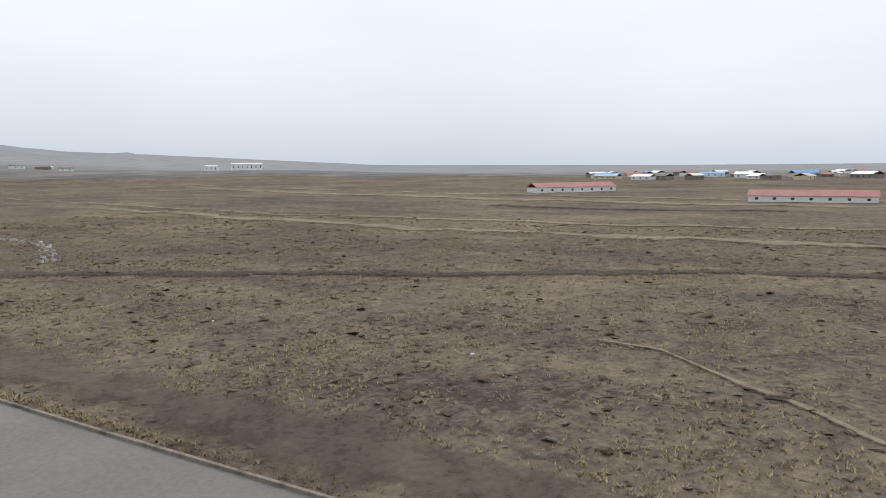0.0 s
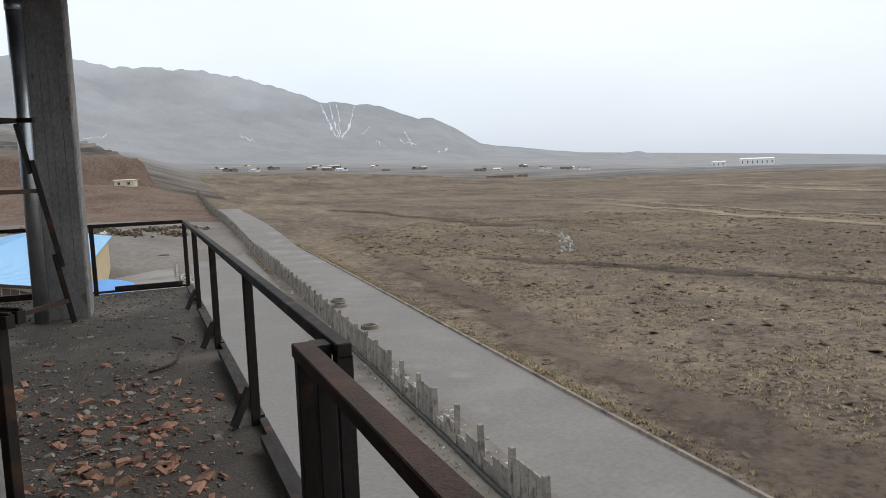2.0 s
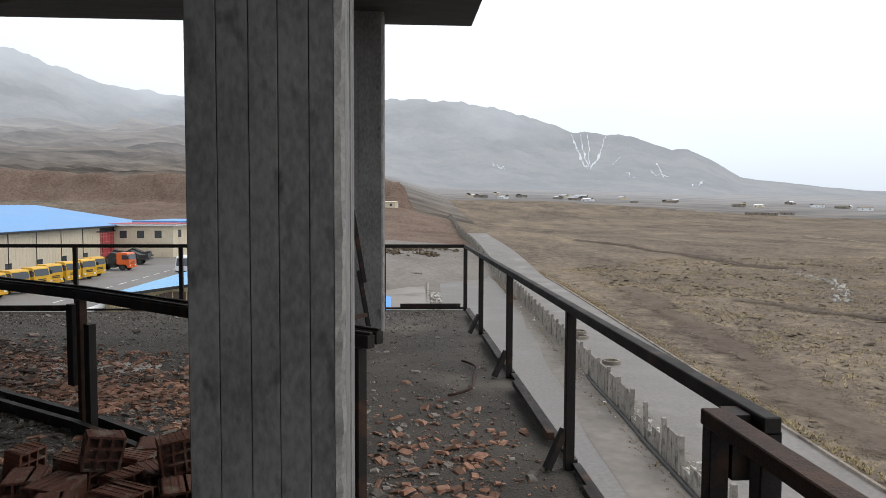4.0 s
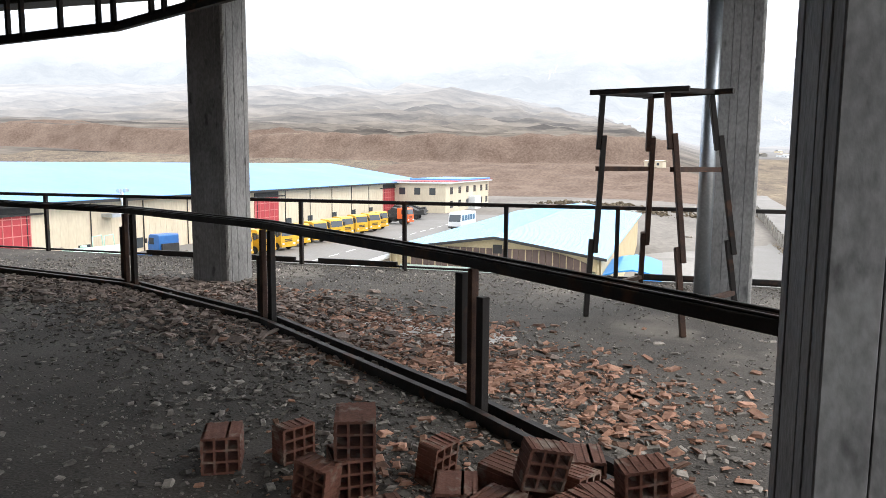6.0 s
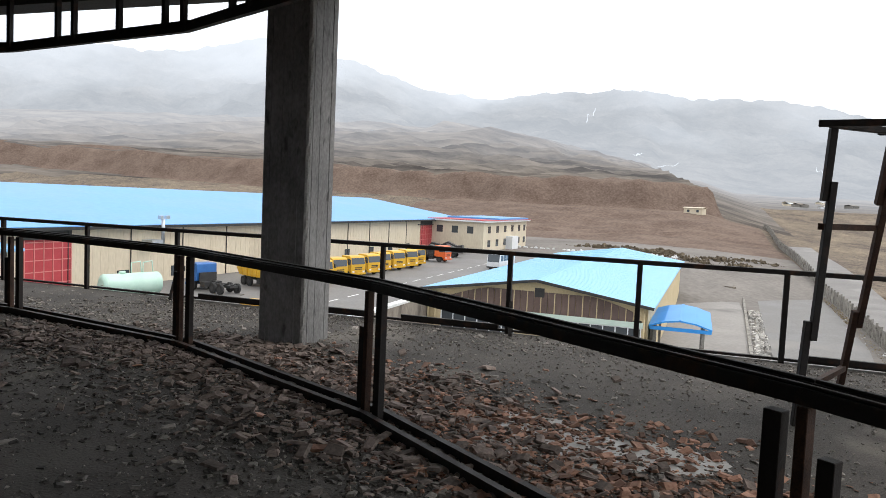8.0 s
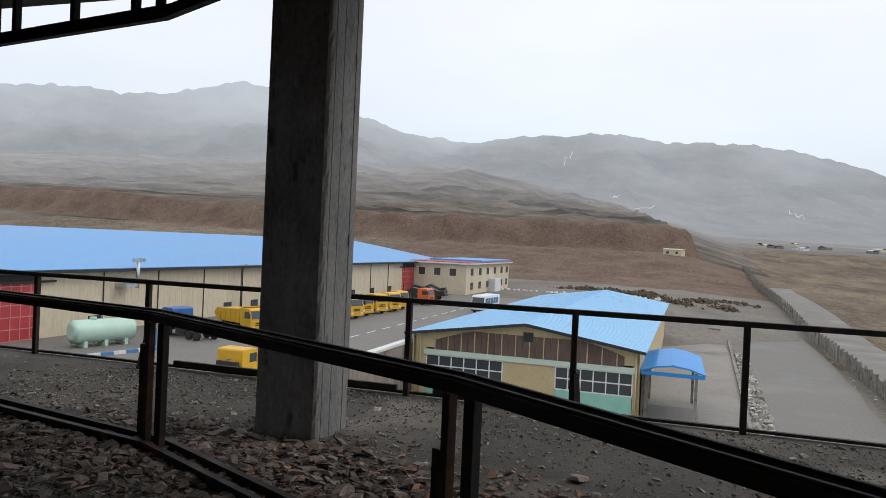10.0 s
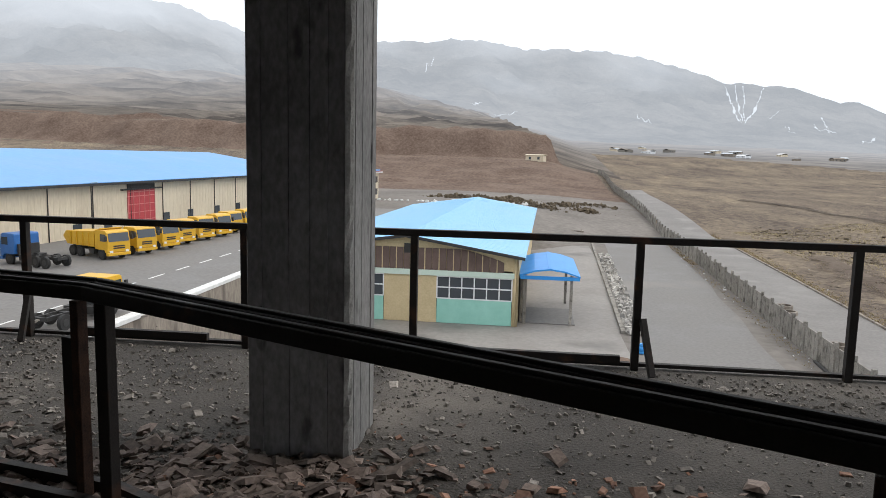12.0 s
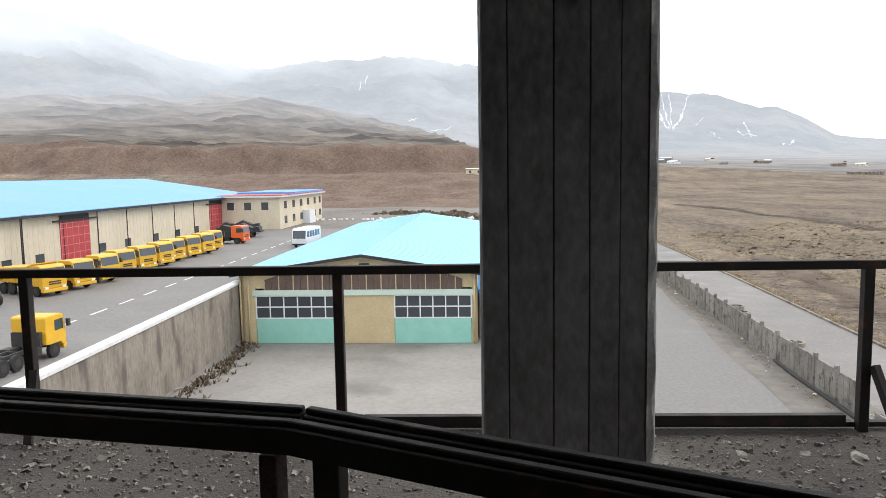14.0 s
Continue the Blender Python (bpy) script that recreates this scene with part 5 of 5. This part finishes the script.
for a, b in zip(pts, pts[1:]):
    n = max(2, int((b - a).length / 1.1))
    for i in range(n):
        p, q = a.lerp(b, i / n), a.lerp(b, (i + 0.98) / n)
        bm = B(); beam(bm, p + Vector((0, 0, 0.15)), q + Vector((0, 0, 0.15)), 0.25, 0.34); part("kerb_stone", bm, BLUE_KERB if k % 2 else WHITE_LINE, t); k += 1
t = thing("fuel_pump", "blue fuel pump beside the tank", "pump", at=pose(-49.2, 60.6, ZT))
bm = B(); box(bm, -0.4, 0.4, -0.3, 0.3, 0, 1.7); part("cabinet", bm, BLUE, t, bevel=0.04)
bm = B(); box(bm, -0.3, 0.3, -0.33, -0.29, 1.1, 1.5); part("dial", bm, GLASS, t)

for x, y in ((-58.2, 88.5), (-57.4, 47.0)):
    t = thing("yard_lamp", "dark yard lamp post in front of the warehouse", "lamp post", "yard lamps", pose(x, y, ZT))
    bm = B(); tube(bm, (0, 0, 0), (0, 0, 6.6), 0.09, 0.06, n=8); part("pole", bm, BLACK, t)
    bm = B(); beam(bm, (-0.1, 0, 6.55), (0.9, 0, 6.7), 0.2, 0.1); part("lamp_head", bm, GALV, t)

t = thing("barrel", "bright blue plastic barrel standing in the yard", "barrel", at=pose(4.6, 70.0, ZG + 0.04))
bm = B(); tube(bm, (0, 0, 0), (0, 0, 0.2), 0.25, 0.3, n=16); tube(bm, (0, 0, 0.2), (0, 0, 0.7), 0.3, n=16); tube(bm, (0, 0, 0.7), (0, 0, 0.86), 0.3, 0.24, n=16); part("body", bm, SHED_BLUE, t)
bm = B(); tube(bm, (0, 0, 0.86), (0, 0, 0.9), 0.22, n=16); part("lid", bm, SHED_BLUE, t)


def mound(name, x, y, z, rx, ry, h, mat, label, category):
    bm = B()
    n, m = 24, 7
    rings = []
    for j in range(m):
        f_ = j / (m - 1)
        rings.append([bm.verts.new((x + rx * (1 - f_) * math.cos(6.283 * i / n) * (1 + 0.15 * math.sin(3 * i + j)), y + ry * (1 - f_) * math.sin(6.283 * i / n) * (1 + 0.12 * math.cos(2 * i + x)), z + h * math.sin(f_ * 1.57) + (0.02 * h * math.sin(5 * i + 3 * j) if f_ else -0.02))) for i in range(n)])
    for a, b in zip(rings, rings[1:]):
        for i in range(n):
            bm.faces.new((a[i], a[(i + 1) % n], b[(i + 1) % n], b[i]))
    return solid(name, bm, mat, label, category)


mound("sand_pile", 2.0, 67.2, ZG + 0.03, 1.6, 1.4, 0.35, EARTH, "small brown sand pile in the yard", "sand pile")
# low walls of an unfinished pen behind the garage
t = thing("low_pen", "low unfinished block walls of a small pen", "wall", at=pose(0.8, 164, ZG))
for a, b in (((-6, 0), (5, 0)), ((5, 0), (5, 22)), ((-6, 0), (-6, 22)), ((-6, 22), (5, 22))):
    bm = B(); beam(bm, (a[0], a[1], 0.8), (b[0], b[1], 0.8), 0.4, 1.6); part("low_wall", bm, RETAIN, t)
for x, y in ((24.3, 94.0), (23.6, 90.4), (23.1, 75.7)):
    # open well: a low concrete ring with a dark mouth
    t = thing("well_ring", "low dark concrete manhole ring standing open on the lane", "manhole", "manhole rings", pose(x, y, ZG + 0.02))
    bm = B()
    loops = [[bm.verts.new((q * math.cos(6.2832 * i / 20), q * math.sin(6.2832 * i / 20), h)) for i in range(20)] for q, h in ((0.95, 0), (0.95, 0.42), (0.72, 0.42), (0.72, 0.05))]
    for p_, q_ in zip(loops, loops[1:]):
        for i in range(20):
            bm.faces.new((p_[i], p_[(i + 1) % 20], q_[(i + 1) % 20], q_[i]))
    part("ring", bm, RETAIN, t)
    bm = B(); tube(bm, (0, 0, 0.0), (0, 0, 0.05), 0.72, n=20); part("well_floor", bm, SCRUB, t)

# ---------------------------------------------------------------- far buildings
def far_house(name, x, y, w, d, h, yaw, wall, roof, label, category, rise=0.25, group=""):
    z = float(land(np.float64(x), np.float64(y)))
    t = thing(name, label, category, group, pose(x, y, z - 0.1, 0, 0, yaw))
    bm = B(); box(bm, -w / 2, w / 2, -d / 2, d / 2, 0, h); part("wall", bm, wall, t)
    bm = B(); prism(bm, [(-w / 2 - 0.4, h), (0, h + rise * w / 2), (w / 2 + 0.4, h), (w / 2 + 0.4, h + 0.15), (0, h + rise * w / 2 + 0.2), (-w / 2 - 0.4, h + 0.15)], -d / 2 - 0.4, d / 2 + 0.4); part("roof", bm, roof, t)
    n = max(2, int(d / 6))
    for k in range(n):
        yy = -d / 2 + d * (k + 0.5) / n
        for s in (-1, 1):
            bm = B(); box(bm, s * w / 2 - 0.05, s * w / 2 + 0.05, yy - 0.6, yy + 0.6, h * 0.35, h * 0.75); part("window", bm, GLASS, t)
    return t


RED_ROOF = material("faded_red_roof", (0.36, 0.15, 0.14), (0.46, 0.22, 0.20), 0.2, 0.7, bump=0.1)
far_house("poultry_shed", 404, 136, 12, 52, 3.0, 50, WHITE, RED_ROOF, "long low shed with faded red roof", "shed", 0.4, "red-roofed sheds")
far_house("poultry_shed", 325, 10, 11, 46, 2.4, 0, WHITE, RED_ROOF, "long low shed with faded red roof", "shed", 0.4, "red-roofed sheds")
far_house("farm_hall", 805, 770, 16, 44, 9, 48, WHITE, WHITE, "white farm hall far out on the plain", "hall", 0.2)
far_house("farm_house", 765, 800, 12, 18, 6, 40, WHITE, GALV, "small pale farm house by the hall", "house", 0.3)
r = random.Random(21)
for k in range(46):
    a = radians(r.uniform(73, 97)); dist = r.uniform(700, 1050)
    w = r.uniform(8, 16)
    far_house("village_house", 1 + math.sin(a) * dist, 1 + math.cos(a) * dist, w, r.uniform(8, 26), r.uniform(2.6, 4.2), r.uniform(0, 180), r.choice((WHITE, CREAM, PRECAST)), r.choice((GALV, BLUE_ROOF, RED_ROOF, PRECAST, WHITE)), "small village house on the far plain", "house", 0.35, "village houses")
for k in range(26):
    a = radians(r.uniform(2, 34)); dist = r.uniform(980, 1180)
    far_house("hamlet_house", math.sin(a) * dist, math.cos(a) * dist, r.uniform(7, 11), r.uniform(8, 20), r.uniform(2.6, 3.6), r.uniform(0, 180), r.choice((WHITE, CREAM, RETAIN, PRECAST)), r.choice((GALV, RETAIN, PRECAST, WHITE)), "small pale house at the mountain foot", "house", 0.3, "hamlet houses")
for x, y, w, d in ((415, 800, 8, 34), (452, 812, 7, 14)):
    far_house("ruin", x, y, w, d, 3, 75, RETAIN, RETAIN, "low dark farm ruin in the plain", "ruin", 0.1)
far_house("pump_house", -4, 372, 5, 9, 3, 70, CREAM, CREAM, "small cream hut below the earth bluff", "hut", 0.15)

# ---------------------------------------------------------------- debris on the deck
bm = B()
n = 34
for cx, cy, rx, ry in ((-3.15, 8.75, 0.62, 0.42), (-2.55, 8.85, 0.5, 0.3), (-3.6, 9.25, 0.45, 0.25)):
    ring = [bm.verts.new((cx + rx * math.cos(6.283 * i / n) * (1 + 0.18 * math.sin(3.1 * i) + 0.1 * math.sin(7 * i)), cy + ry * math.sin(6.283 * i / n) * (1 + 0.2 * math.cos(2.3 * i)), 0.005 + 0.001 * cx)) for i in range(n)]
    bm.faces.new(ring)
solid("cement_patch", bm, PUDDLE, "pale dried cement patch on the deck", "cement patch", "structure")


def hollow_brick(l=0.25):
    """A fired clay block, 25 x 20 x 20 cm, with nine square holes through its length."""
    bm = B()
    w = 0.20
    tck = 0.012
    for k in range(4):
        o = -w / 2 + k * (w - tck) / 3
        box(bm, o, o + tck, -l / 2, l / 2, 0, w)
        box(bm, -w / 2 + 0.001, w / 2 - 0.001, -l / 2 + 0.001, l / 2 - 0.001, k * (w - tck) / 3, k * (w - tck) / 3 + tck)
    for k in range(5):
        x = -w / 2 + 0.02 + k * 0.04
        box(bm, x, x + 0.016, -l / 2 + 0.001, l / 2 - 0.001, w, w + 0.003)
        box(bm, -w / 2 - 0.003, -w / 2, -l / 2 + 0.001, l / 2 - 0.001, 0.02 + k * 0.036, 0.034 + k * 0.036)
        box(bm, w / 2, w / 2 + 0.003, -l / 2 + 0.001, l / 2 - 0.001, 0.02 + k * 0.036, 0.034 + k * 0.036)
    return finish(bm, "hollow_brick", CLAY)


HB = hollow_brick()
HALF = hollow_brick(0.12)
BRICKS = [(-3.0, 5.56, 0, 0, 0, 28, 0), (-2.68, 5.76, 0, 0, 0, 60, 1), (-2.22, 5.5, 0, 0, 0, 35, 0), (-2.2, 5.52, 0.205, 3, 0, 22, 0), (-2.34, 5.34, 0, 0, 8, -15, 1), (-1.86, 5.78, 0, 8, 0, 70, 1),
          (-1.88, 5.04, 0, 0, 0, 40, 1), (-2.02, 4.9, 0, 20, 0, 10, 1), (-1.62, 5.32, 0, 0, 0, 14, 0), (-1.42, 5.22, 0, 0, 0, -20, 0), (-1.44, 5.6, 0, 6, 0, 72, 0), (-1.16, 5.62, 0, 0, 6, 65, 0),
          (-1.1, 5.84, 0, 0, 0, 12, 0), (-1.1, 5.32, 0, 0, 0, 55, 1), (-0.94, 5.42, 0.0, 0, 0, 38, 0), (-0.72, 5.58, 0, 5, 0, -45, 0), (-0.58, 5.38, 0, 0, 0, -35, 0), (-1.02, 5.08, 0, 0, 0, 60, 0),
          (-1.3, 4.94, 0, 4, 0, 15, 0), (-1.68, 4.86, 0, 0, 0, 80, 1), (-0.74, 5.14, 0.0, 0, 0, 20, 0), (-1.26, 5.4, 0.2, 6, 12, 30, 1), (-0.5, 5.1, 0.0, 0, 0, 70, 0), (-0.8, 5.35, 0.2, 8, -6, 25, 1)]
for x, y, z, rx, ry, rz, kind_ in BRICKS:
    ob = new("broken_brick" if kind_ else "hollow_brick", HALF if kind_ else HB)
    ob.matrix_basis = pose(x, y, z + 0.002, rx, ry, rz)
    tagged(ob, "broken reddish clay block fragment on the deck" if kind_ else "reddish-brown hollow clay block in a loose pile", "brick", "clay block pile")


def deck_place(r):
    while True:
        x, y = r.uniform(-10.5, 1.35), r.uniform(2.5, 12.7)
        w = swaves(x, y, 3.2)
        if w > r.uniform(-0.9, 0.5):
            return x, y, 0.0


def near_arc(r):
    """Along the curved frame, on either side of it."""
    i = r.randrange(0, 5); s = r.random()
    x = ARC[i][0] + (ARC[i + 1][0] - ARC[i][0]) * s; y = ARC[i][1] + (ARC[i + 1][1] - ARC[i][1]) * s
    o = r.gauss(0.1, 0.9)
    return x + 0.45 * o, y + 0.9 * o, 0.0


def shard_place(r):
    c = r.choice(((-3.2, 8.4, 0.8, 0.28), (-2.3, 8.0, 0.8, 0.3), (-3.9, 9.2, 0.7, 0.3), (-5.6, 9.9, 0.9, 0.4), (0.7, 5.6, 0.45, 1.0), (-1.7, 7.6, 0.6, 0.3), (-2.7, 7.9, 0.6, 0.25), (-1.0, 7.0, 0.5, 0.4), (-4.6, 9.3, 0.7, 0.3), (-3.3, 8.9, 0.9, 0.4), (-1.6, 5.7, 0.7, 0.4)))
    return min(c[0] + r.gauss(0, c[2]), 1.35 - 0.5 * r.random()) if c[0] > 0 else min(1.3, c[0] + r.gauss(0, c[2])), c[1] + r.gauss(0, c[3]), 0.004


stones("deck_gravel", "grey gravel and mortar crumbs scattered over the deck", GRAVEL, 26000, deck_place, 0.008, 0.042, 0.5, 12)
stones("deck_rubble", "flat mortar and plaster pieces strewn on the deck", GRAVEL, 9000, near_arc, 0.02, 0.12, 0.22, 13)
stones("deck_chips", "larger flat grey chips on the deck", GRAVEL, 2200, deck_place, 0.03, 0.13, 0.2, 15)
stones("brick_shards", "flat reddish clay brick shards strewn on the deck", SHARD, 8000, shard_place, 0.025, 0.16, 0.17, 14)


def packed_place(r):
    """Where shards lie thick, along the curved frame and round the column foot."""
    c = r.choice(((-6.6, 9.75, 1.1, 0.45), (-7.8, 9.9, 0.9, 0.35), (-5.4, 8.9, 0.9, 0.45), (-3.9, 8.2, 0.9, 0.4), (-8.6, 9.6, 0.8, 0.5), (-6.9, 10.4, 0.6, 0.25), (-4.9, 9.6, 0.7, 0.4)))
    return c[0] + r.gauss(0, c[2]), c[1] + r.gauss(0, c[3]), 0.006 + 0.02 * r.random()


CHIP = material("dusty_clay_chips", (0.095, 0.072, 0.06), (0.25, 0.195, 0.165), 8, 0.92, bump=0.4, island=0.5)
stones("packed_shards", "thick spread of flat dusty brick and plaster shards", CHIP, 5200, packed_place, 0.04, 0.20, 0.18, 17)
stones("edge_gravel", "dark loose gravel along the open deck edge", GRAVEL, 7000, lambda r: (r.uniform(-10, 1.3), 12.72 - abs(r.gauss(0, 0.9)), 0.0), 0.008, 0.05, 0.6, 18)


def inner_place(r):
    """On the inner side of the curved frame, thinning out into the dark."""
    i = r.randrange(0, 5); s = r.random()
    x = ARC[i][0] + (ARC[i + 1][0] - ARC[i][0]) * s; y = ARC[i][1] + (ARC[i + 1][1] - ARC[i][1]) * s
    o = 0.1 + abs(r.gauss(0, 1.1))
    return x - 0.5 * o + r.gauss(0, 0.3), y - 0.85 * o + r.gauss(0, 0.2), 0.0


GREY_BITS = material("dusty_grey_mortar_bits", (0.045, 0.04, 0.036), (0.15, 0.136, 0.12), 8, 0.9, bump=0.4, island=0.55)
stones("mortar_bits", "dusty grey mortar pieces strewn inside the frame", GREY_BITS, 9000, inner_place, 0.02, 0.10, 0.26, 19)

bm = B(); prev = None
for q in range(22):
    f_ = q / 21
    x = 0.86 + 0.34 * math.sin(2.4 * f_) + 0.04 * math.sin(9 * f_); y = 7.55 + 1.4 * f_ ** 1.4
    ring = [bm.verts.new((x + 0.013 * math.cos(math.pi * k / 3), y, 0.018 + 0.03 * math.sin(3.1 * f_) + 0.013 * math.sin(math.pi * k / 3))) for k in range(6)]
    if prev:
        for k in range(6):
            bm.faces.new((prev[k], prev[(k + 1) % 6], ring[(k + 1) % 6], ring[k]))
    prev = ring
solid("bent_wire", bm, RUST, "thin bent dark rod lying on the deck", "wire")
